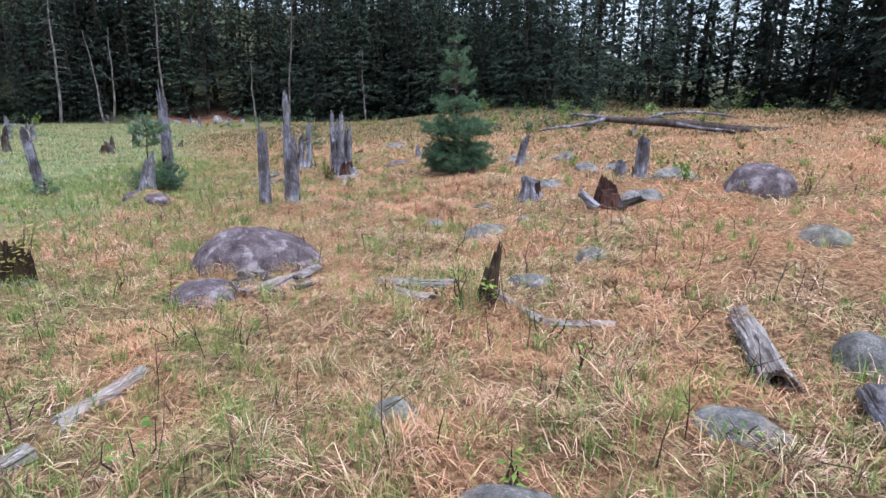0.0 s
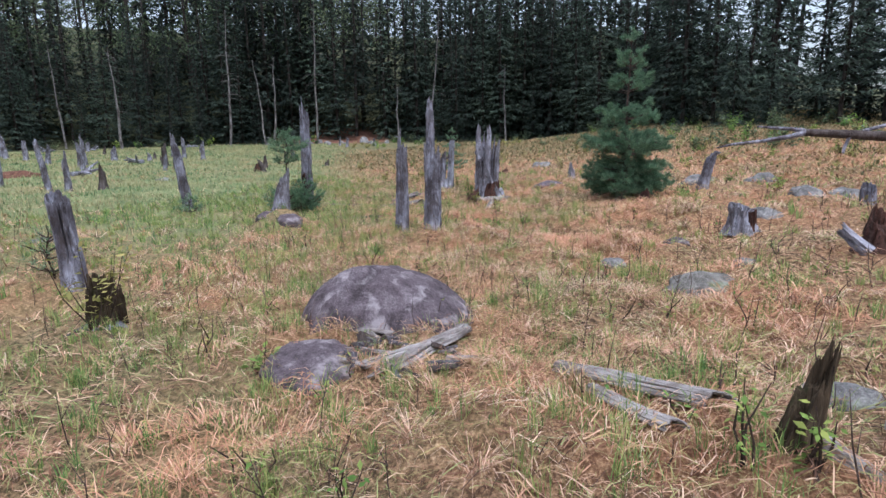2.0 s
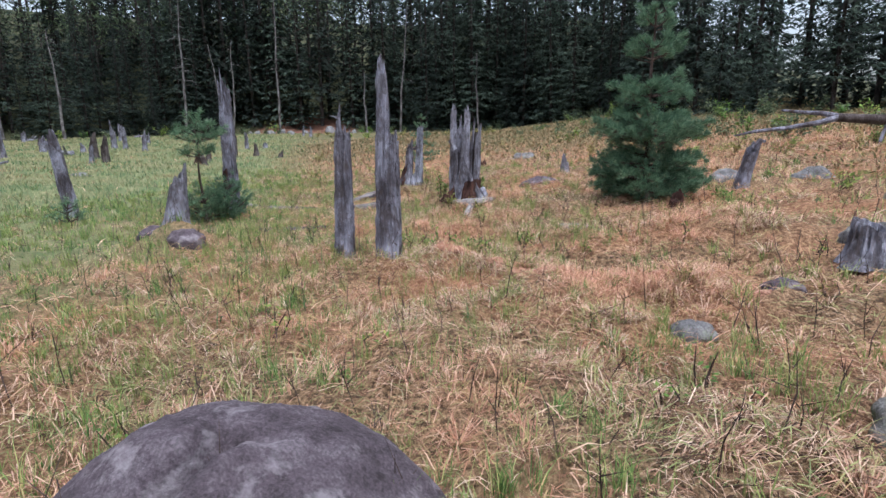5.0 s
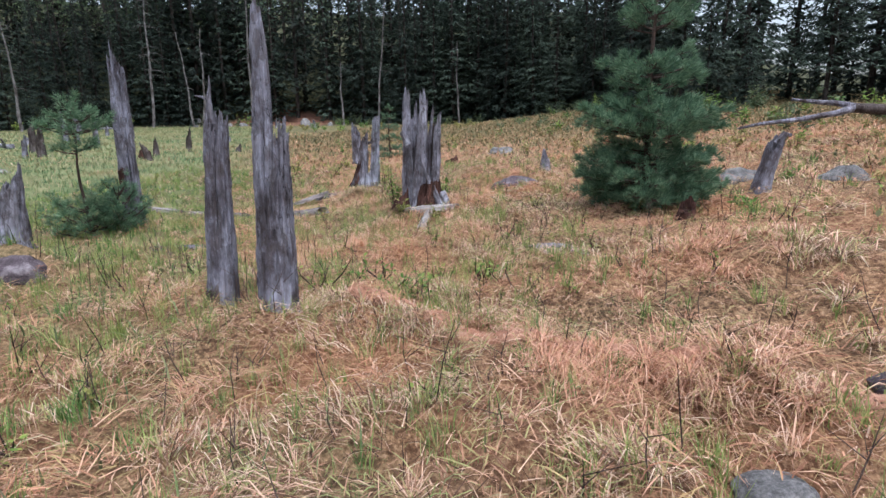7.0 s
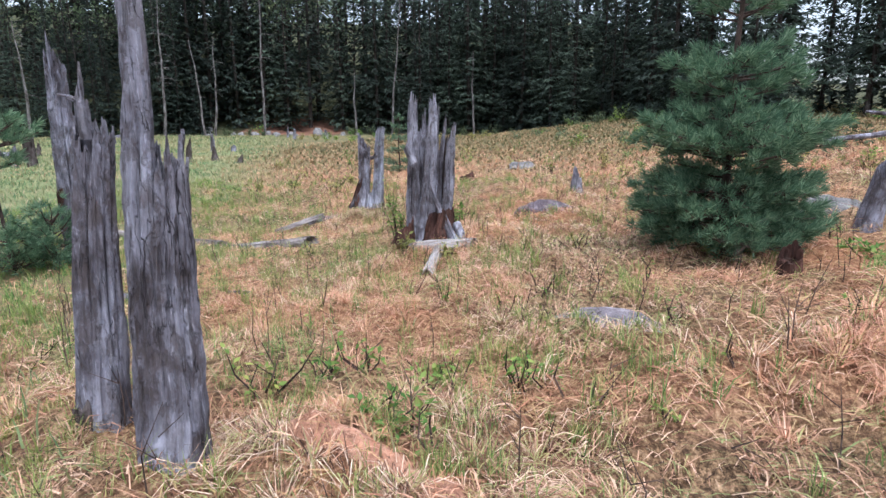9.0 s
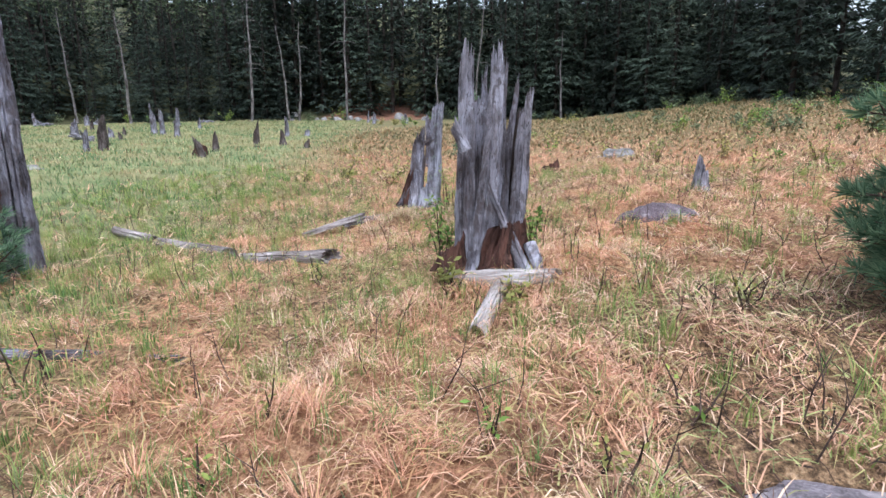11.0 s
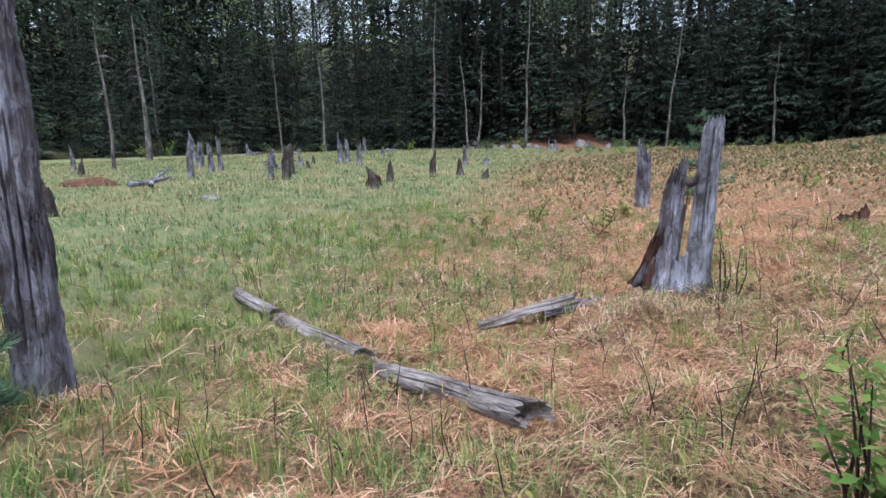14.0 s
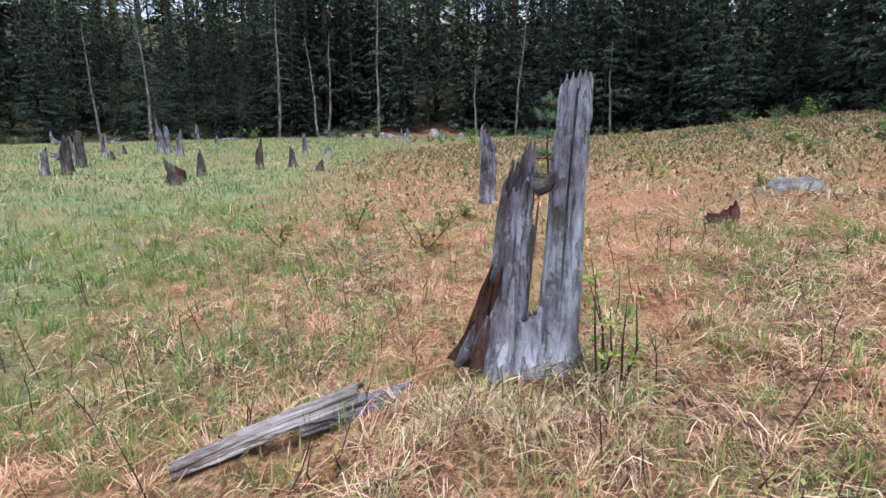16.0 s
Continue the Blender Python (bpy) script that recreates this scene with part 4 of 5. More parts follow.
# ---- stubs out on the meadow ----
# x, y, height, radius, top radius, material, lean
STUBS = [(-26.1, 34.4, 1.6, .2, .12, BROWN, 0), (-36, 41.1, 1.35, .25, .18, GREY, 0), (-34.4, 46.1, 2.4, .22, .14, GREY, 0), (-32.4, 44.8, 1.95, .18, .12, GREY, 0), (-28.8, 42.2, 1.8, .17, .12, GREY, 0),
         (-45.9, 61.2, 2.2, .2, .12, GREY, 0), (-16.6, 30.0, .95, .15, .08, BROWN, -.35), (-17.7, 32.1, .92, .15, .05, BROWN, 0), (-18.2, 35.5, 1.5, .15, .08, BROWN, .1), (-17.4, 36.5, .8, .18, .06, BROWN, -.05),
         (-22.2, 44.3, 1.5, .15, .1, GREY, 0), (-15.2, 34.9, .5, .13, .08, BROWN, .1), (-20.9, 44.5, .6, .2, .12, GREY, 0), (-30, 39, .5, .12, .08, BROWN, 0), (-33.6, 42.7, .65, .14, .06, BROWN, .1),
         (-56.4, 59.7, 1.3, .28, .2, GREY, 0), (-63.7, 59.6, 1.7, .2, .12, GREY, -.3), (-44.9, 32.3, 1.85, .15, .1, GREY, 0), (-62, 46.5, 3.6, .3, .16, GREY, 0), (-28.8, 30.7, 2.3, .15, .09, GREY, 0),
         (-50.1, 44.1, 2.7, .25, .13, GREY, -.4), (-32.2, 34, 1.9, .15, .11, GREY, -.05), (-20.3, 20.4, 2.3, .12, .08, GREY, -.45), (-20, 21, 1.9, .12, .09, GREY, -.1), (-32.8, 35, 2.2, .14, .1, GREY, -.1),
         (-18.1, 20.7, 1.05, .17, .06, BROWN, .05), (-23.2, 31.7, 1.6, .19, .15, BROWN, 0), (-45, 41.5, 1.9, .2, .15, PALE, 0), (-32, 40.2, .85, .2, .1, GREY, 0), (-17.3, 30.7, .6, .28, .18, ROT, 0),
         (-23.6, 31.2, 1.2, .12, .08, GREY, .1), (-38, 37, 1.6, .2, .1, GREY, .3), (-54, 47, 1.9, .22, .13, GREY, .2), (-57, 49, 1.4, .2, .1, PALE, -.3), (-36, 29, 1.2, .15, .1, BROWN, 0), (-24, 21.5, 1.5, .14, .1, GREY, .2),
         (-26, 22.5, .9, .18, .1, GREY, -.1), (-38, 55, 1.2, .15, .1, GREY, 0), (-47, 52, 1.0, .16, .08, BROWN, .15), (-28, 70, 1.4, .2, .1, PALE, .2), (-25, 72, 1.2, .2, .12, PALE, -.2), (-31, 75, 1.5, .14, .1, PALE, 0)]
for k, (x, y, h, r0, r1, mat, lean) in enumerate(STUBS):
    kind = "low dark stub standing in green sedge" if mat is BROWN else ("rotten brown stub in green sedge" if mat is ROT else "bleached grey post standing in green sedge")
    stump("dead_post", kind, x, y, h, r0, r1, 200 + k, mat, peak=k * 1.7, low=.6 if k % 3 else .8, jag=.25, lean=(lean, 0), seg=18, rows=8, groove=.12, group="drowned trees of the meadow")
for k, (x, y, n) in enumerate([(-30.6, 37, 5), (-51.5, 72, 7), (-61, 58.5, 6), (-55.5, 47.5, 6), (-24.5, 26.5, 3), (-58, 62, 4)]):
    rng = random.Random(300 + k)
    ob = thing("driftwood_heap", "tangle of bleached driftwood on the meadow", "driftwood", pose(x, y, gz(x, y)), "driftwood heaps")
    for _ in range(n):
        a, l = rng.uniform(0, 6.28), rng.uniform(.8, 1.9)
        z0, z1 = rng.uniform(.05, .2), rng.uniform(.05, .8)
        part("limb", mesh_of("limb", *rod([(-math.cos(a) * l * .5, -math.sin(a) * l * .5, z0), (rng.uniform(-.2, .2), 0, .2), (math.cos(a) * l * .6, math.sin(a) * l * .5, z1)], [.12, .1, .04], 7), rng.choice((GREY, PALE))), ob)


# ---- dead standing snags at the rim ----
def snag(x, y, h, r, lean, seed, branches=8, bottom=.35):
    rng = random.Random(seed)
    ob = thing("dead_snag", "tall bleached dead tree trunk with stub branches", "tree", pose(x, y, gz(x, y) - .1), "dead snags")
    pts = [(lean * f * h + .1 * math.sin(f * 7 + seed) + .05 * math.sin(f * 17 + 2 * seed), .05 * math.sin(f * 5), f * h) for f in np.linspace(0, 1, 15)]
    part("trunk", mesh_of("trunk", *rod(pts, [r * .8 * (1 - .85 * f) + .01 for f in np.linspace(0, 1, 15)], 8), SNAGBARK), ob)
    for _ in range(branches):
        f, a, l = rng.uniform(bottom, .97), rng.uniform(0, 6.28), rng.uniform(.4, 1.5) * h / 12
        c = Vector((lean * f * h, 0, f * h))
        part("branch", mesh_of("branch", *rod([c, c + Vector((math.cos(a) * l * .6, math.sin(a) * l * .6, -.05)), c + Vector((math.cos(a) * l, math.sin(a) * l, -.35 * l))], [.035, .025, .008], 5), SNAGBARK), ob)


SNAGS = [(-58.5, 67.5, 12.8, .24, -.02, 14), (-43, 34, 9.5, .16, -.03, 12), (-57.3, 44, 13, .28, -.02, 16), (-26.6, 87.4, 8.7, .2, .0, 2), (-38, 83.2, 22, .2, .025, 6), (-22.2, 90.2, 20, .19, .08, 5),
         (-44.8, 80.2, 12.2, .18, -.09, 4), (-43.9, 81.2, 12.6, .2, .06, 8), (-50.2, 79.5, 19, .24, .05, 26), (-11, 93.4, 11.7, .2, -.01, 3), (-70, 70, 14, .2, -.05, 10), (-79, 57, 15, .22, -.02, 12)]
for k, (x, y, h, r, lean, nb) in enumerate(SNAGS):
    snag(x, y, h, r, lean, 400 + k, nb)


# ---- trees ----
def needles_soup(tris):
    v = np.asarray(tris, np.float32).reshape(-1, 3)
    return v, np.arange(len(v)), np.full(len(v) // 3, 3)


def spruce_meshes(h, r, seed, base=.08, dens=1.0, droop=.35, ragged=.25, fine=1.0):
    """Boughs in whorls down to the ground, each a row of small hanging sprays."""
    rng = random.Random(seed)
    tr = rod([(0, 0, -.3), (0, 0, h * .3), (.05, 0, h * .7), (0, 0, h)], [h * .009, h * .007, h * .004, .01], 6)
    tris, core = [], []
    z, k = base * h, 0
    while z < h * .985:
        f = z / h
        reach = r * (1 - f) ** .8 * (.75 + .25 * min(1, f / .12)) * (1 + .18 * math.sin(z * 1.7 + seed))
        n = max(4, int((5 + 2.2 * reach) * dens))
        for b in range(n):
            a = k * 1.1 + b * 2 * math.pi / n + rng.uniform(-.35, .35)
            l = max(.22, reach * rng.uniform(1 - 2.2 * ragged, 1.12))
            d, s = Vector((math.cos(a), math.sin(a), 0)), Vector((-math.sin(a), math.cos(a), 0))
            dr = droop * rng.uniform(.6, 1.4)
            zz = z + rng.uniform(-.2, .2)
            for j in range(max(2, int(l * 2.8 * fine))):
                q = .2 + .8 * rng.random() ** .7
                c = d * (l * q) + s * rng.uniform(-.2, .2) * l * q + Vector((0, 0, zz - dr * l * q * q + .2 * l * q ** 4 + rng.uniform(-.06, .06)))
                w = rng.uniform(.3, .62) * (.8 + .1 * l)
                for turn in (rng.uniform(-1.3, -.5), rng.uniform(.5, 1.3), rng.uniform(-.5, .5)):
                    way = d * math.cos(turn) + s * math.sin(turn) + Vector((0, 0, rng.uniform(-.8, .05)))
                    across = way.cross(Vector((rng.uniform(-.6, .6), rng.uniform(-.6, .6), 1))).normalized() * w * rng.uniform(.12, .2) / fine
                    tris += [c - across, c + across, c + way * w]
        # coarse dark triangles close to the stem: the crown's inner shade, put into colour
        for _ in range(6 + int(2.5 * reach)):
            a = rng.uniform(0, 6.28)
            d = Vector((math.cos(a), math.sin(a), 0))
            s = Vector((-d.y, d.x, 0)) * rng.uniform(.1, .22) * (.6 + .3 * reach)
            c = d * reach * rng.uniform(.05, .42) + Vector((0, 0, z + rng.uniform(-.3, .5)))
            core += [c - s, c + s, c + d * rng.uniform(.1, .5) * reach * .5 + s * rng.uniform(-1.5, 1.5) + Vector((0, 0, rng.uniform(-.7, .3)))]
        z += (.42 + .013 * h) * rng.uniform(.75, 1.25)
        k += 1
    return mesh_of("trunk", *tr, BARK), soup("crown", *needles_soup(tris), NEEDLE), soup("twigwork", *needles_soup(core), CROWNSHADE)


def hardwood_meshes(h, seed):
    rng = random.Random(seed)
    pieces = [rod([(0, 0, -.3), (.1, 0, h * .4), (-.1, .1, h * .75), (0, 0, h * .95)], [.12, .1, .06, .02], 7)]
    tris = []
    for k in range(34):
        f, a = rng.uniform(.2, .95), rng.uniform(0, 6.28)
        l = h * .2 * (1.2 - f) * rng.uniform(.7, 1.4)
        d = Vector((math.cos(a), math.sin(a), rng.uniform(.3, .9)))
        c0 = Vector((0, 0, f * h))
        pieces.append(rod([c0, c0 + d * l], [.04, .008], 4))
        for _ in range(70):
            c = c0 + d * l * rng.uniform(.4, 1.15) + Vector([rng.gauss(0, .45) for _ in range(3)])
            u, v = Vector([rng.gauss(0, 1) for _ in range(3)]).normalized() * .13, Vector([rng.gauss(0, 1) for _ in range(3)]).normalized() * .13
            tris += [c - u, c + u, c + v * 1.4]
    return mesh_of("trunk", *joined(pieces), BARK), soup("crown", *needles_soup(tris), FARLEAF)


def build_tree(name, label, meshes):
    ob = thing(name, label, "tree", pose(0, 0, 0), "trees of the wood's edge")
    part("trunk", meshes[0], ob)
    part("crown", meshes[1], ob)
    # third mesh: the dark core added as shade within the crown
    if len(meshes) > 2:
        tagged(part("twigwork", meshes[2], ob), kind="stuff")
    return ob


SPRUCES = [build_tree("spruce_tree", "tall dark green spruce at the wood's edge", spruce_meshes(23, 3.7, 501, .015, 1.1)),
           build_tree("spruce_tree", "slender dark green spruce at the wood's edge", spruce_meshes(19, 2.8, 502, .02, 1.2)),
           build_tree("spruce_tree", "tall spruce with thin grey-green crown", spruce_meshes(25, 3.6, 503, .04, 1.0, .3, .34)),
           build_tree("fir_tree", "young bushy fir at the wood's edge", spruce_meshes(8, 2.2, 504, .02, 1.5, .25)),
           build_tree("pine_tree", "tall dark pine with bare lower trunk", spruce_meshes(26, 4.6, 505, .14, .75, .0, .36)),
           build_tree("hardwood_tree", "pale-stemmed hardwood in fresh light green leaf", hardwood_meshes(24, 506)),
           build_tree("spruce_tree", "tall dark spruce standing deep in the wood", spruce_meshes(24, 3.8, 507, .03, .7, .35, .25, .55)),
           build_tree("spruce_tree", "slim dark spruce standing deep in the wood", spruce_meshes(21, 3.3, 508, .03, .75, .3, .3, .55))]


def plant_wood():
    rng = random.Random(77)
    used = [False] * len(SPRUCES)
    spots = []

    def rim_at(az):
        return 71 - 31 * float(smooth(.0, .8, az)) - 30 * float(smooth(-1.7, -2.6, az)) + 2.5 * math.sin(az * 7 + 1)
    for row, (gap, out) in enumerate([(4.0, 1.5), (3.4, 5), (3.6, 9), (4.0, 14), (5.0, 20), (5.5, 28), (6.5, 38), (6.5, 50), (7.0, 64)]):
        az = -1.75 + rng.uniform(0, .05)
        while az < 2.2:
            r = rim_at(az) + out + rng.uniform(-1.5, 1.5)
            right = az > .45
            gate = .735 < az < .81
            if not (right and row > 5) and not (right and rng.random() < .04) and not (row > 6 and az > -.3) and not (gate and rng.random() < .12):
                spots.append((az, r, row))
            az += gap / r * rng.uniform(.65, 1.4) * (1.25 if az > 1.4 else 1)
    az = 2.3
    while az < 2 * math.pi - 1.8:
        spots.append((az, 42 + rng.uniform(0, 5), 2))
        az += 3.6 / 42
    for az, r, row in spots:
        x, y = -12 + math.sin(az) * r, 20 + math.cos(az) * r
        if -46 < x < -29 and y > 78 and row < 2:
            continue
        if row < 2 and any(math.hypot(x - q[0], y - q[1]) < 2.6 for q in SNAGS):
            continue
        gate = .735 < az < .81
        hard = (.2 if row < 4 else (14 if az < -.1 else 2)) if az < .4 else .1
        k = rng.choices(range(6), (4, 4, 3, 5 if row < 2 else (4 if az > .35 and row < 4 else 0), 2 + (3 if az > .4 else 0), hard))[0]
        if gate:
            k = 4 if row == 0 else (3 if row in (1, 2, 3) else 5)
        elif row > 1 and k < 3:
            k = 6 + k % 2
        s = rng.uniform(.72, 1.2) * (.9 if az > .4 else (1.18 if az < -.2 else 1.1)) * (1.9 if row > 4 and az < .1 else (1.4 if row > 3 else (1.12 if row > 1 else 1))) * (rng.uniform(.5, 1.15) if k == 3 else 1)
        if az < -.62 and row < 4:
            s *= .62
        if gate and row > 0:
            s *= .9 if k == 3 else .36
        m = pose(x, y, gz(x, y) - .15, rng.uniform(-2, 2), rng.uniform(-2, 2), rng.uniform(0, 360))
        t = SPRUCES[k] if not used[k] else copy_thing(SPRUCES[k], m)
        used[k] = True
        t.matrix_basis = m @ Matrix.Diagonal((s, s, s * rng.uniform(.9, 1.1), 1))


plant_wood()


# ---- young white pines ----
def young_pine(x, y, h, whorls, seed, label, lean=0.0, tuft=26, needle=.1):
    rng = random.Random(seed)
    ob = thing("young_pine", label, "tree", pose(x, y, gz(x, y) - .05))
    trunk = [(lean * f * h + .02 * math.sin(9 * f), .02 * math.cos(7 * f), f * h) for f in np.linspace(0, 1, 8)]
    part("trunk", mesh_of("trunk", *rod(trunk, [.045 * (h / 3.5) * (1 - f) + .006 for f in np.linspace(0, 1, 8)], 8), TWIG), ob)
    tris = []

    def tuft_at(c, d, n, size):
        for _ in range(n):
            a = Vector([rng.gauss(0, 1) for _ in range(3)]).normalized()
            v = (d * rng.uniform(.5, 1.3) + a * .85 + Vector((0, 0, .18))).normalized() * size * rng.uniform(.7, 1.15)
            s = v.cross(Vector((rng.random(), rng.random(), .3))).normalized() * size * .055
            o = c + a * .02
            tris.extend([o - s, o + s, o + v])
    for z, r, n, up in whorls:
        for b in range(n):
            a = b * 6.28 / n + rng.uniform(-.4, .4)
            l = r * rng.uniform(.75, 1.12)
            d = Vector((math.cos(a), math.sin(a), 0))
            c0 = Vector((lean * z, 0, z + rng.uniform(-.06, .06)))
            e = [c0, c0 + d * l * .5 + Vector((0, 0, up * l * .35)), c0 + d * l + Vector((0, 0, up * l))]
            limbs = [rod(e, [.014, .01, .004], 5)]
            steps = max(4, int(l / .045))
            for k in range(steps):
                q = .25 + .75 * (k + rng.random()) / steps
                c = c0 + d * l * q + Vector((0, 0, up * l * q * (.7 + .3 * q)))
                side = Vector((-d.y, d.x, 0)) * rng.choice((-1, 1)) * rng.uniform(.0, .4) * l * (1.2 - q)
                c2 = c + side + d * abs(side.length) * .5 + Vector((0, 0, rng.uniform(-.03, .12)))
                if side.length > .06:
                    limbs.append(rod([c, c2], [.006, .003], 3))
                tuft_at(c2, (d + side * 2 + Vector((0, 0, .5))).normalized(), tuft, needle)
            part("branch", mesh_of("branch", *joined(limbs), TWIG), ob)
    tuft_at(Vector((lean * h, 0, h - .05)), Vector((0, 0, 1)), tuft, needle)
    tagged(part("needles", soup("needles", *needles_soup(tris), PINENEEDLE), ob, "soft blue-green needle tufts"), kind="stuff")


young_pine(.65, 16.6, 3.9, [(.08, .85, 11, .05), (.2, .98, 13, .08), (.36, 1.0, 13, .1), (.52, .95, 12, .12), (.66, .85, 10, .12), (.82, .55, 3, .15), (.94, .7, 4, .16), (1.02, .98, 10, .16), (1.14, 1.04, 12, .2), (1.26, .85, 9, .26),
           (1.4, .55, 4, .3), (1.7, .62, 6, .12), (1.86, .7, 7, .15), (2.02, .5, 5, .25), (2.45, .52, 5, .3), (2.6, .46, 5, .35), (3.0, .38, 5, .45), (3.15, .28, 4, .55), (3.55, .2, 4, .8)], 601,
           "bushy young white pine with blue-green needles", 0, 30, .105)
young_pine(-7.75, 15.75, 2.0, [(.08, .5, 7, .3), (.22, .55, 8, .4), (.42, .45, 6, .5), (1.35, .42, 5, .3), (1.55, .5, 6, .35), (1.75, .4, 5, .5), (1.9, .2, 4, .8)], 602, "small white pine with a bare stem", .0, 30)
young_pine(-7.45, 16.1, .85, [(.06, .4, 7, .3), (.2, .46, 7, .6), (.4, .36, 6, .8), (.6, .22, 5, 1.0)], 603, "low bushy white pine at a post's foot", 0, 30)
young_pine(-10.3, 15.2, .7, [(.15, .35, 5, .4), (.4, .22, 5, .5)], 604, "tiny pine seedling in the sedge", 0, 18)
young_pine(-7.05, 8.0, .75, [(.12, .3, 5, .4), (.35, .25, 5, .5), (.55, .15, 4, .7)], 605, "tiny conifer seedling beside a post", 0, 18, .06)
young_pine(-6.5, 30.7, 2.1, [(.1, .7, 6, .1), (.4, .7, 6, .1), (.8, .55, 6, .1), (1.2, .42, 6, .15), (1.6, .3, 5, .2), (1.95, .16, 4, .4)], 606, "small spiky conifer behind a split stump", 0, 20, .1)


# ---- shrubs and twigs ----
def shrub(x, y, h, n, seed, mat, label, leaf=.035, leaves=26, spread=.5, name="leafy_shrub"):
    rng = random.Random(seed)
    ob = thing(name, label, "shrub", pose(x, y, gz(x, y) - .03))
    stems, tris = [], []
    for _ in range(n):
        a, t = rng.uniform(0, 6.28), rng.uniform(.1, 1) * spread
        hh = h * rng.uniform(.55, 1.05)
        d = Vector((math.cos(a) * t, math.sin(a) * t, 1)) * hh
        m1 = d * .5 + Vector((rng.uniform(-.06, .06), rng.uniform(-.06, .06), 0))
        o = Vector((rng.uniform(-.06, .06), rng.uniform(-.06, .06), 0))
        stems.append(rod([o, o + m1, o + d], [.008, .006, .002], 4))
        for _ in range(leaves):
            q = rng.uniform(.25, 1.02)
            c = o + (m1 * 2 * q if q < .5 else m1 + (d - m1) * (2 * q - 1))
            u = Vector((rng.gauss(0, 1), rng.gauss(0, 1), rng.gauss(0, .5))).normalized()
            w = u.cross(Vector((rng.gauss(0, .4), rng.gauss(0, .4), 1))).normalized()
            s = leaf * rng.uniform(.6, 1.3)
            c = c + u * .02
            p = [c, c + u * s + w * s * .5, c + u * 2.1 * s - Vector((0, 0, .2 * s)), c + u * s - w * s * .5]
            tris += [p[0], p[1], p[2], p[0], p[2], p[3]]
    if name in ("leafy_shrub", "leafy_sprout"):
        for st in stems:
            part("stem", mesh_of("stem", *st, TWIG), ob)
    else:
        tagged(part("twigwork", mesh_of("twigwork", *joined(stems), TWIG), ob), kind="stuff")
    v = np.asarray(tris, np.float32).reshape(-1, 6, 3)[:, [0, 1, 2, 5]].reshape(-1, 3)
    part("foliage", soup("foliage", v, np.arange(len(v)), np.full(len(v) // 4, 4), mat), ob)


shrub(-2.95, 18.05, .8, 8, 701, LEAF, "green leafy sapling in the straw", .045, 18)
shrub(-2.6, 18.6, .75, 8, 712, LEAF, "green leafy sapling in the straw", .045, 16)
shrub(-3.35, 17.7, .8, 8, 702, LEAF, "thin leafy shrub beside a shattered stump", .028, 42, .4)
shrub(-3.0, 16.85, .3, 8, 703, YELLOWLEAF, "low yellow-green sprouts at a stump's foot", .04, 9, .9)
shrub(-2.45, 16.75, .3, 8, 704, YELLOWLEAF, "low yellow-green sprouts at a stump's foot", .04, 9, .9)
shrub(-4.25, 20.85, .75, 6, 705, LEAF, "green leafy shoots against a split stump", .02, 40, .3)
shrub(.25, 4.8, .6, 4, 706, LEAF, "thin leafy shoots beside a dark stump", .022, 14, .35)
shrub(.5, 4.7, .35, 5, 707, LEAF, "small leafy shoots on a dark stump", .028, 9, .4)
shrub(-5.0, 6.58, .85, 9, 708, YELLOWLEAF, "yellow-green shoots growing from a stump", .04, 15, .45)
shrub(-2.9, 6.0, .22, 4, 709, LEAF, "bright green sprout before a boulder", .04, 8, .6)
shrub(5.1, 11.4, .55, 7, 710, LEAF, "leafy bush beside pale stones", .04, 14, .6)
shrub(6.6, 9.9, .5, 7, 711, YELLOWLEAF, "leafy bush beside a dark boulder", .04, 14, .7)
rngs = random.Random(5)
for k in range(9):
    shrub(-2.2 + rngs.uniform(-.8, .9), 12.9 + rngs.uniform(-.5, .6), rngs.uniform(.18, .34), 6, 980 + k, LEAF, "low green leafy plant behind a straw ridge", .028, 9, .9, "leafy_sprout")
for k in range(110):
    x, y = rngs.uniform(-6.5, 2.5), rngs.uniform(2.3, 20.5)
    if min(math.hypot(x + .2 * y, 0), 9) < .25:
        continue
    shrub(x, y, rngs.uniform(.14, .38), rngs.choice((2, 3, 4)), 950 + k, rngs.choice((YELLOWLEAF, LEAF, LEAF)), "small leafy sprout among straw", .022, 7, .6, "leafy_sprout")
for k in range(40):
    x, y = rngs.uniform(-13, 6), rngs.uniform(24, 44)
    if greenness(x, y) > .75:
        continue
    shrub(x, y, rngs.uniform(.35, .8), 6, 720 + k, rngs.choice((YELLOWLEAF, YELLOWLEAF, LEAF)), "low brownish-green brush in the straw", .05, 14, .9, "brush")
for k in range(44):
    x, y = rngs.uniform(1.5, 15), rngs.uniform(12.5, 34)
    shrub(x, y, rngs.uniform(.2, .5), 7, 900 + k, rngs.choice((YELLOWLEAF, LEAF, LEAF)), "low green bush among straw", .045, 13, 1.1, "brush")
for k in range(90):
    az, q = rngs.uniform(-.35, 1.2), rngs.uniform(.55, .95)
    r = (71 - 31 * float(smooth(.0, .8, az))) * q
    x, y = -12 + math.sin(az) * r, 20 + math.cos(az) * r
    if greenness(x, y) > .6:
        continue
    shrub(x, y, rngs.uniform(.4, 1.1), 8, 1000 + k, rngs.choice((LEAF, FARLEAF, FARLEAF)) if az > .2 else rngs.choice((YELLOWLEAF, LEAF, FARLEAF)), "low brownish-green brush below the wood", .09, 12, 1.0, "brush")
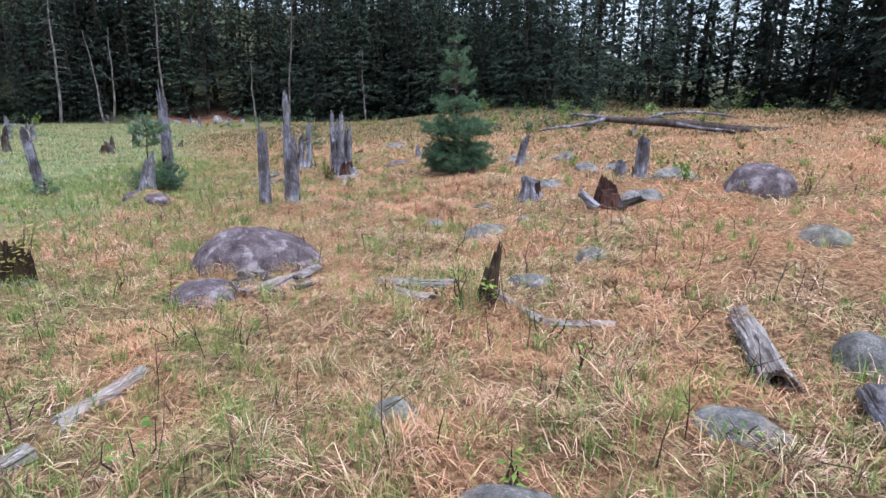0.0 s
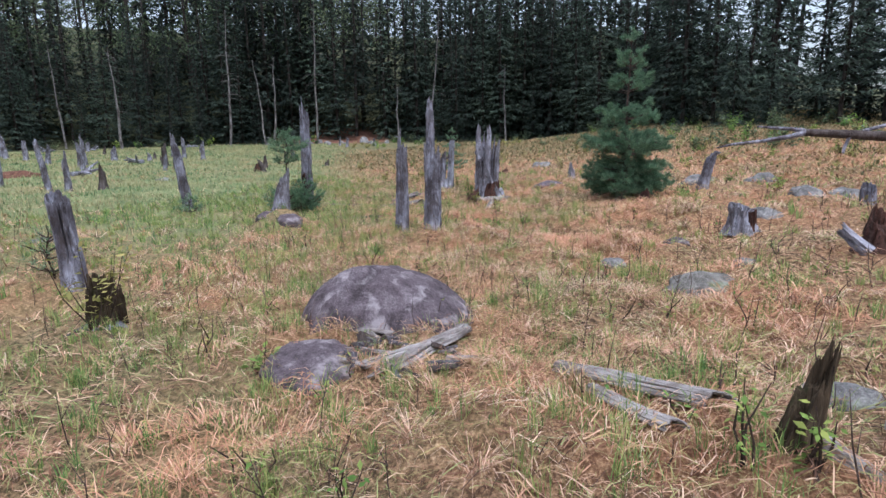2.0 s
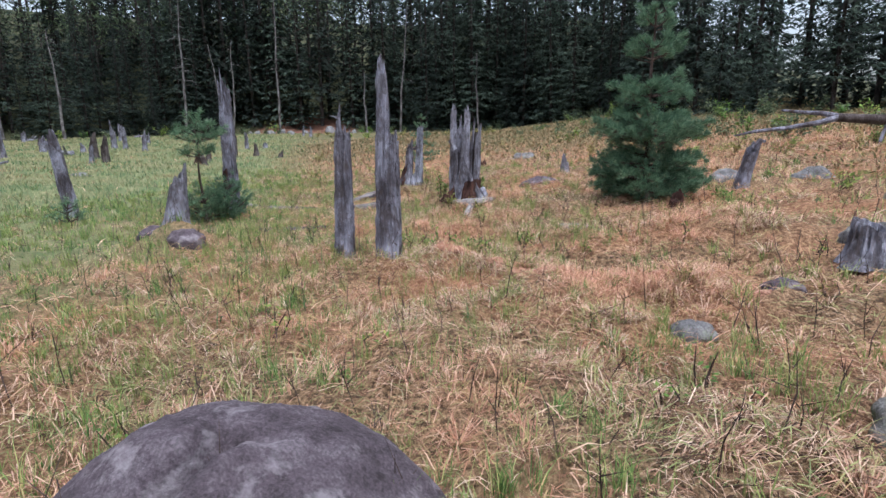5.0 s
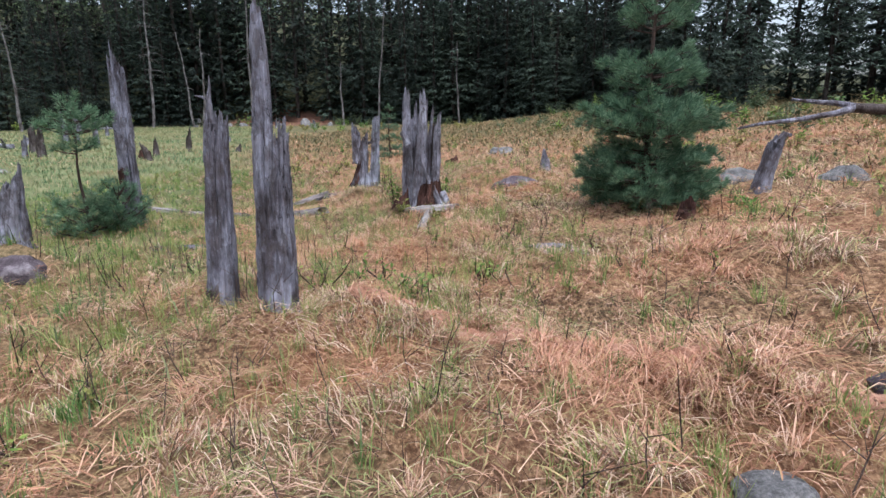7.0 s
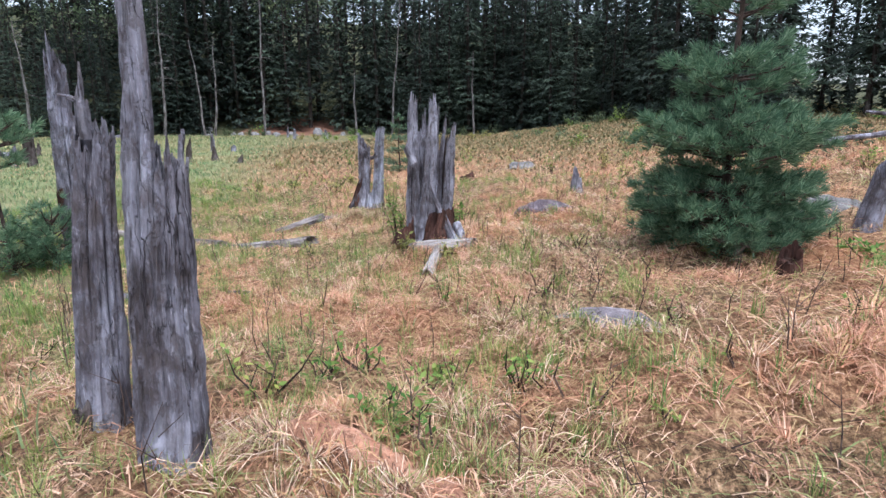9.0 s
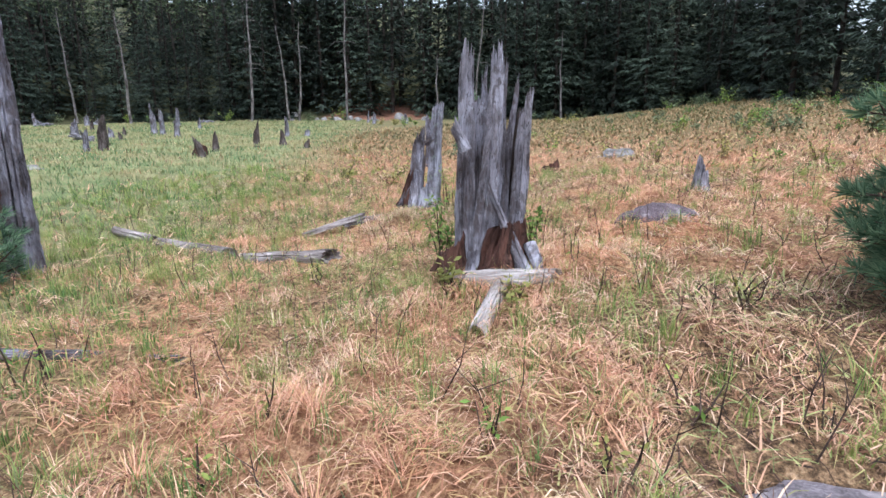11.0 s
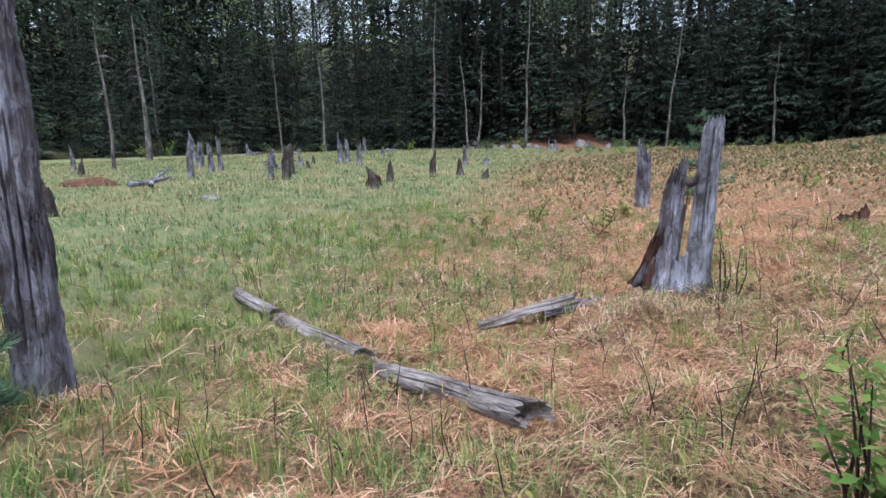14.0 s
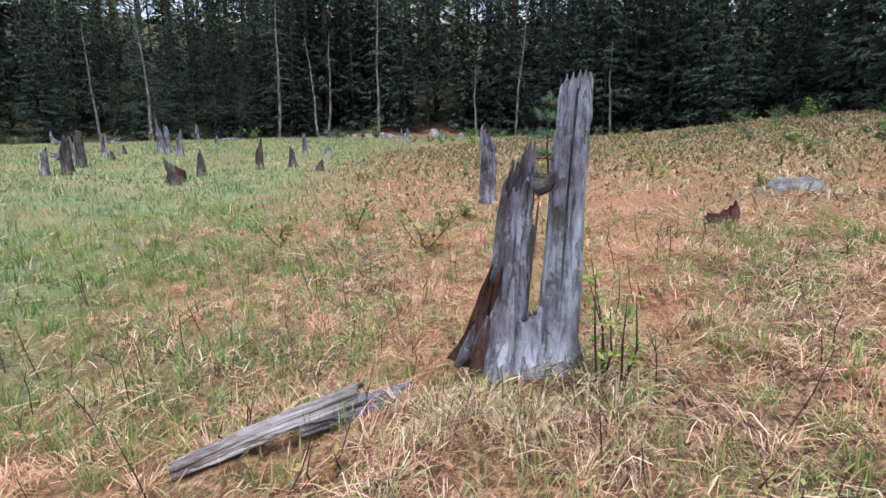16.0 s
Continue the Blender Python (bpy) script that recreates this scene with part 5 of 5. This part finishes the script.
for k in range(60):
    az = rngs.uniform(-1.1, 1.3)
    r = 71 - 31 * float(smooth(.0, .8, az)) - rngs.uniform(-2, 5)
    x, y = -12 + math.sin(az) * r, 20 + math.cos(az) * r
    shrub(x, y, rngs.uniform(.8, 1.8), 9, 800 + k, rngs.choice((LEAF, FARLEAF, FARLEAF)), "leafy undergrowth at the wood's edge", .12, 16, .9, "undergrowth_bush")


def bare_twigs():
    rng = random.Random(31)
    pieces = []
    for _ in range(1000):
        x, y = rng.uniform(-12, 4), rng.uniform(2.2, 25)
        h = rng.uniform(.15, .5)
        p = Vector((x, y, gz(x, y) - .02))
        d = Vector((rng.gauss(0, .18), rng.gauss(0, .18), 1)) * h
        pieces.append(rod([p, p + d * .5 + Vector((rng.gauss(0, .02), 0, 0)), p + d], [.0045, .0035, .0012], 4))
        for _ in range(rng.choice((0, 1, 2, 3))):
            c = p + d * rng.uniform(.4, .8)
            pieces.append(rod([c, c + Vector((rng.gauss(0, .09), rng.gauss(0, .09), rng.uniform(.04, .16)))], [.0035, .001], 3))
    tagged(new("bare_twigs", mesh_of("bare_twigs", *joined(pieces), TWIG)), "thin dark bare twigs rising from the straw", "twigs", kind="stuff")


bare_twigs()


# ---- grass ----
def line_distance(x, y):
    """Metres from the trodden line through the meadow."""
    t = np.clip((x * -4.5 + (y - 1) * 18) / (4.5 ** 2 + 18 ** 2), 0, 1.15)
    return np.hypot(x + 4.5 * t, y - 1 - 18 * t)


ROCKSPOTS = np.array([(r[1], r[2], max(r[3], r[4])) for r in ROCKS] + [(-2.37, 7.4, .72), (-2.52, 6.2, .3)]
                     + [(-4.75 - 1.65 * f, 18.1 + .52 * f, .16) for f in np.linspace(0, 1, 9)] + [(-6.9 - 2.5 * f, 18.72 + .64 * f, .15) for f in np.linspace(0, 1, 12)]
                     + [(-5.3 - .95 * f, 20.7 - .9 * f, .13) for f in np.linspace(0, 1, 8)] + [(-1.55 - .5 * f, 6.9 - 1.3 * f, .12) for f in np.linspace(0, 1, 8)])


def clear_of_stones(x, y):
    ok = np.ones(len(x), bool)
    for rx, ry, r in ROCKSPOTS:
        ok &= np.hypot(x - rx, y - ry) > r * .8
    return ok


def scatter(rng, n, x0, x1, y0, y1, weight):
    x, y = rng.uniform(x0, x1, n), rng.uniform(y0, y1, n)
    k = (rng.random(n) < weight(x, y)) & clear_of_stones(x, y)
    return x[k], y[k]


def flow(x, y):
    return 2.2 * np.sin(.7 * x + 1.3 * np.sin(.5 * y)) + 1.9 * np.sin(.9 * y + 1.1 * np.sin(.8 * x + 2)) + 1.2 * np.sin(2.3 * x - 1.7 * y)


def green_patch(x, y):
    p = np.sin(1.1 * x + 2 * np.sin(.7 * y)) * np.sin(.9 * y + 1.6 * np.sin(.6 * x)) + .5 * np.sin(2.7 * x + y) * np.sin(2.2 * y) + .8 * np.sin(6.1 * x + 2 * np.sin(3.3 * y)) * np.sin(5.3 * y + 2 * np.sin(2.9 * x))
    return smooth(-.2, 1.0, p)


def off_ridge(x, y):
    """Nought along the top of the buried log, one a hand's breadth from it."""
    t = np.clip((x + 2.5) / 3.3, 0, 1)
    d = np.abs(y - (12.3 - 1.42 * t) + .03)
    return np.where((x > -1.9) & (x < .9), .3 + .7 * smooth(.02, .1, d + .07 * np.sin(7 * x) + .05 * np.sin(17 * x)), 1)


def near_weight(x, y):
    d = line_distance(x, y)
    return np.clip(1.35 - d / (3.9 + 1.6 * smooth(12, 17, y)), .13, 1)


def pile(x, y):
    """Small heaps and hollows in the fallen straw, about half a metre apart."""
    p = np.sin(9 * x + 2.2 * np.sin(5 * y + 1)) * np.sin(8 * y + 2 * np.sin(6 * x)) + .6 * np.sin(21 * x + 3 * np.sin(4 * y)) * np.sin(17 * y + 2 * np.sin(5 * x + 2))
    return smooth(-1.0, .9, p)


def lay_grass():
    rng = np.random.default_rng(12)
    # matted layer lying flat
    x, y = scatter(rng, 780000, -13, 9, 1.3, 27, lambda x, y: near_weight(x, y) * (1 - .72 * greenness(x, y)) * (.4 + .6 * pile(x, y)) * off_ridge(x, y))
    n = len(x)
    d = line_distance(x, y)
    grow = 1 + d / 6
    me = blade_soup("matted_straw", x, y, ground(x, y) + rng.uniform(.0, .025, n) + .07 * pile(x, y) * rng.random(n) ** .6, (.05 + .2 * rng.random(n) ** 1.6) * grow ** .5, (.0022 + .0055 * rng.random(n) ** 1.6) * grow,
                    flow(x, y) + rng.normal(0, 1.2, n), rng.uniform(-.05, .6, n), rng.uniform(.1, .8, n), MAT, rng)
    tagged(new("matted_straw", me), "flat matted layer of rusty dead sedge", "dead grass", kind="stuff")
    # tussocks: arching dead blades from common roots
    cx, cy = scatter(rng, 11500, -13, 9, 1.3, 27, lambda x, y: (.2 + .8 * pile(x, y)) * near_weight(x, y) * (1 - .72 * greenness(x, y)) * off_ridge(x, y))
    per = rng.integers(12, 60, len(cx))
    x, y = np.repeat(cx, per), np.repeat(cy, per)
    n = len(x)
    a = rng.uniform(0, 6.28, n)
    rr = np.abs(rng.normal(0, .05, n))
    x, y = x + np.cos(a) * rr, y + np.sin(a) * rr
    sway = np.repeat(rng.uniform(0, 6.28, len(cx)), per)
    size = np.repeat(rng.uniform(.5, 1.25, len(cx)), per)
    yaw = np.where(rng.random(n) < .55, sway + rng.normal(0, .7, n), a)
    d = line_distance(x, y)
    grow = 1 + d / 6
    lift = rng.uniform(.2, .95, n) * size
    me = blade_soup("dead_tussocks", x, y, ground(x, y) - .01, rng.uniform(.08, .27, n) * size * (1 + d / 30), (.0018 + .0045 * rng.random(n) ** 1.7) * grow, yaw, lift, lift + rng.uniform(.0, .55, n), STRAW, rng)
    tagged(new("dead_tussocks", me), "arching tussocks of pale dead sedge", "dead grass", kind="stuff")
    # swaths of fallen pale straw, combed one way
    cx, cy = scatter(rng, 1500, -11, 8, 1.3, 26, lambda x, y: near_weight(x, y) * (1 - .9 * greenness(x, y)))
    per = rng.integers(40, 110, len(cx))
    n = per.sum()
    x, y = np.repeat(cx, per) + rng.normal(0, .11, n), np.repeat(cy, per) + rng.normal(0, .11, n)
    yaw = np.repeat(rng.uniform(0, 6.28, len(cx)), per) + rng.normal(0, .42, n)
    lift = rng.uniform(.05, .85, n)
    me = blade_soup("straw_swaths", x, y, ground(x, y) + rng.uniform(0, .06, n), rng.uniform(.1, .28, n), rng.uniform(.0025, .0065, n) * (1 + line_distance(x, y) / 7), yaw, lift, lift + rng.uniform(.1, .6, n), STRAW, rng)
    tagged(new("straw_swaths", me), "combed swaths of pale fallen sedge", "dead grass", kind="stuff")
    # domed tussocks whose dead blades hang down all round
    cx, cy = scatter(rng, 1500, -9, 4, 1.6, 25, lambda x, y: near_weight(x, y) * (1 - .8 * greenness(x, y)) * pile(x, y) * off_ridge(x, y))
    ridge_x = np.concatenate([rng.uniform(-3.1, .9, 34), rng.uniform(.2, 1.6, 26), rng.normal(-4.65, .3, 16), rng.normal(-2.7, .35, 10)])
    ridge_y = np.concatenate([12.12 - .43 * (ridge_x[:34] + 2.5) + rng.normal(0, .1, 34), rng.uniform(12.9, 13.8, 26), rng.normal(20.6, .14, 16), rng.normal(16.9, .14, 10)])
    cx, cy = np.concatenate([cx, ridge_x]), np.concatenate([cy, ridge_y])
    per = rng.integers(50, 120, len(cx))
    n = per.sum()
    a = rng.uniform(0, 6.28, n)
    rr = np.abs(rng.normal(0, .05, n))
    size = np.repeat(rng.uniform(.6, 1.1, len(cx)), per)
    x, y = np.repeat(cx, per) + np.cos(a) * rr, np.repeat(cy, per) + np.sin(a) * rr
    lift = rng.uniform(.2, 1.05, n)
    me = blade_soup("hanging_tussocks", x, y, ground(x, y) + .01, rng.uniform(.16, .36, n) * size, (.0018 + .004 * rng.random(n)) * (1 + line_distance(x, y) / 7), a + rng.normal(0, .35, n), lift, lift + rng.uniform(.2, 1.2, n), STRAW, rng)
    tagged(new("hanging_tussocks", me), "domed tussocks of pale sedge with hanging blades", "dead grass", kind="stuff")
    # fresh shoots in small tufts
    cx, cy = scatter(rng, 29000, -13, 9, 1.3, 27, lambda x, y: np.clip(near_weight(x, y) * off_ridge(x, y) * ((.17 + .83 * green_patch(x, y)) + .6 * greenness(x, y)) + .25 * greenness(x, y), 0, 1))
    per = rng.integers(6, 28, len(cx))
    x, y = np.repeat(cx, per), np.repeat(cy, per)
    n = len(x)
    x, y = x + rng.normal(0, .032, n), y + rng.normal(0, .032, n)
    size = np.repeat(rng.uniform(.5, 1.2, len(cx)), per)
    d = line_distance(x, y)
    lift = rng.uniform(1.0, 1.55, n)
    me = blade_soup("green_tufts", x, y, ground(x, y) - .01, rng.uniform(.09, .26, n) * size, rng.uniform(.003, .0062, n) * (1 + d / 7), rng.uniform(0, 6.28, n), lift, rng.uniform(.05, .7, n), GREENBLADE, rng)
    tagged(new("green_tufts", me), "fresh green sedge shoots among dead straw", "grass", kind="stuff")
    # green meadow and the straw beyond
    x, y = scatter(rng, 720000, -62, 14, 8, 86, lambda x, y: np.clip(greenness(x, y) * (.1 + .9 * np.exp(-np.hypot(x + 6, y - 18) / 15)), 0, 1))
    n = len(x)
    d = np.hypot(x + 5, y - 16)
    lift = rng.uniform(.7, 1.5, n)
    me = blade_soup("meadow_grass", x, y, ground(x, y) - .01, rng.uniform(.12, .26, n), rng.uniform(.006, .011, n) * (1 + d / 9), rng.uniform(0, 6.28, n), lift, rng.uniform(.1, .9, n), MEADOW, rng)
    tagged(new("meadow_grass", me), "short green sedge of the wet meadow", "grass", kind="stuff")
    x, y = scatter(rng, 120000, -24, 24, 8, 60, lambda x, y: np.clip(np.maximum(1 - greenness(x, y), .3 * green_patch(x * .8 + 2, y * .8)) * (1.2 - np.hypot(x + 3, y - 16) / 42), 0, 1) * smooth(5, 8, line_distance(x, y)))
    n = len(x)
    d = np.hypot(x + 3, y - 14)
    lift = rng.uniform(.2, 1.2, n)
    me = blade_soup("far_straw", x, y, ground(x, y) - .01, rng.uniform(.2, .42, n), rng.uniform(.006, .012, n) * (1 + d / 14), flow(x, y) + rng.normal(0, .9, n), lift, lift + rng.uniform(-.2, .5, n), MAT, rng)
    tagged(new("far_straw", me), "dead straw on the drier ground", "dead grass", kind="stuff")

    # low leafy growth on the drier side, in drifts
    x, y = scatter(rng, 125000, -18, 28, 11, 80, lambda x, y: (1 - greenness(x, y)) * smooth(4, 7, line_distance(x, y)) * np.clip(smooth(.25, .7, green_patch(x * .55 + 3, y * .5)) * (.35 + .65 * smooth(0, 12, x + .3 * (y - 16))) + .6 * smooth(26, 40, y), 0, 1))
    n = len(x)
    lift = rng.uniform(.1, 1.4, n)
    d = np.hypot(x + 3, y - 14)
    me = blade_soup("low_undergrowth", x, y, ground(x, y) + rng.uniform(0, .3, n) * rng.random(n), rng.uniform(.07, .16, n) * (1 + d / 40), rng.uniform(.03, .06, n) * (1 + d / 40), rng.uniform(0, 6.28, n), lift, rng.uniform(.3, 1.3, n), LOWLEAF, rng)
    tagged(new("low_undergrowth", me), "low green leafy growth and ferns among straw", "undergrowth", kind="stuff")


lay_grass()
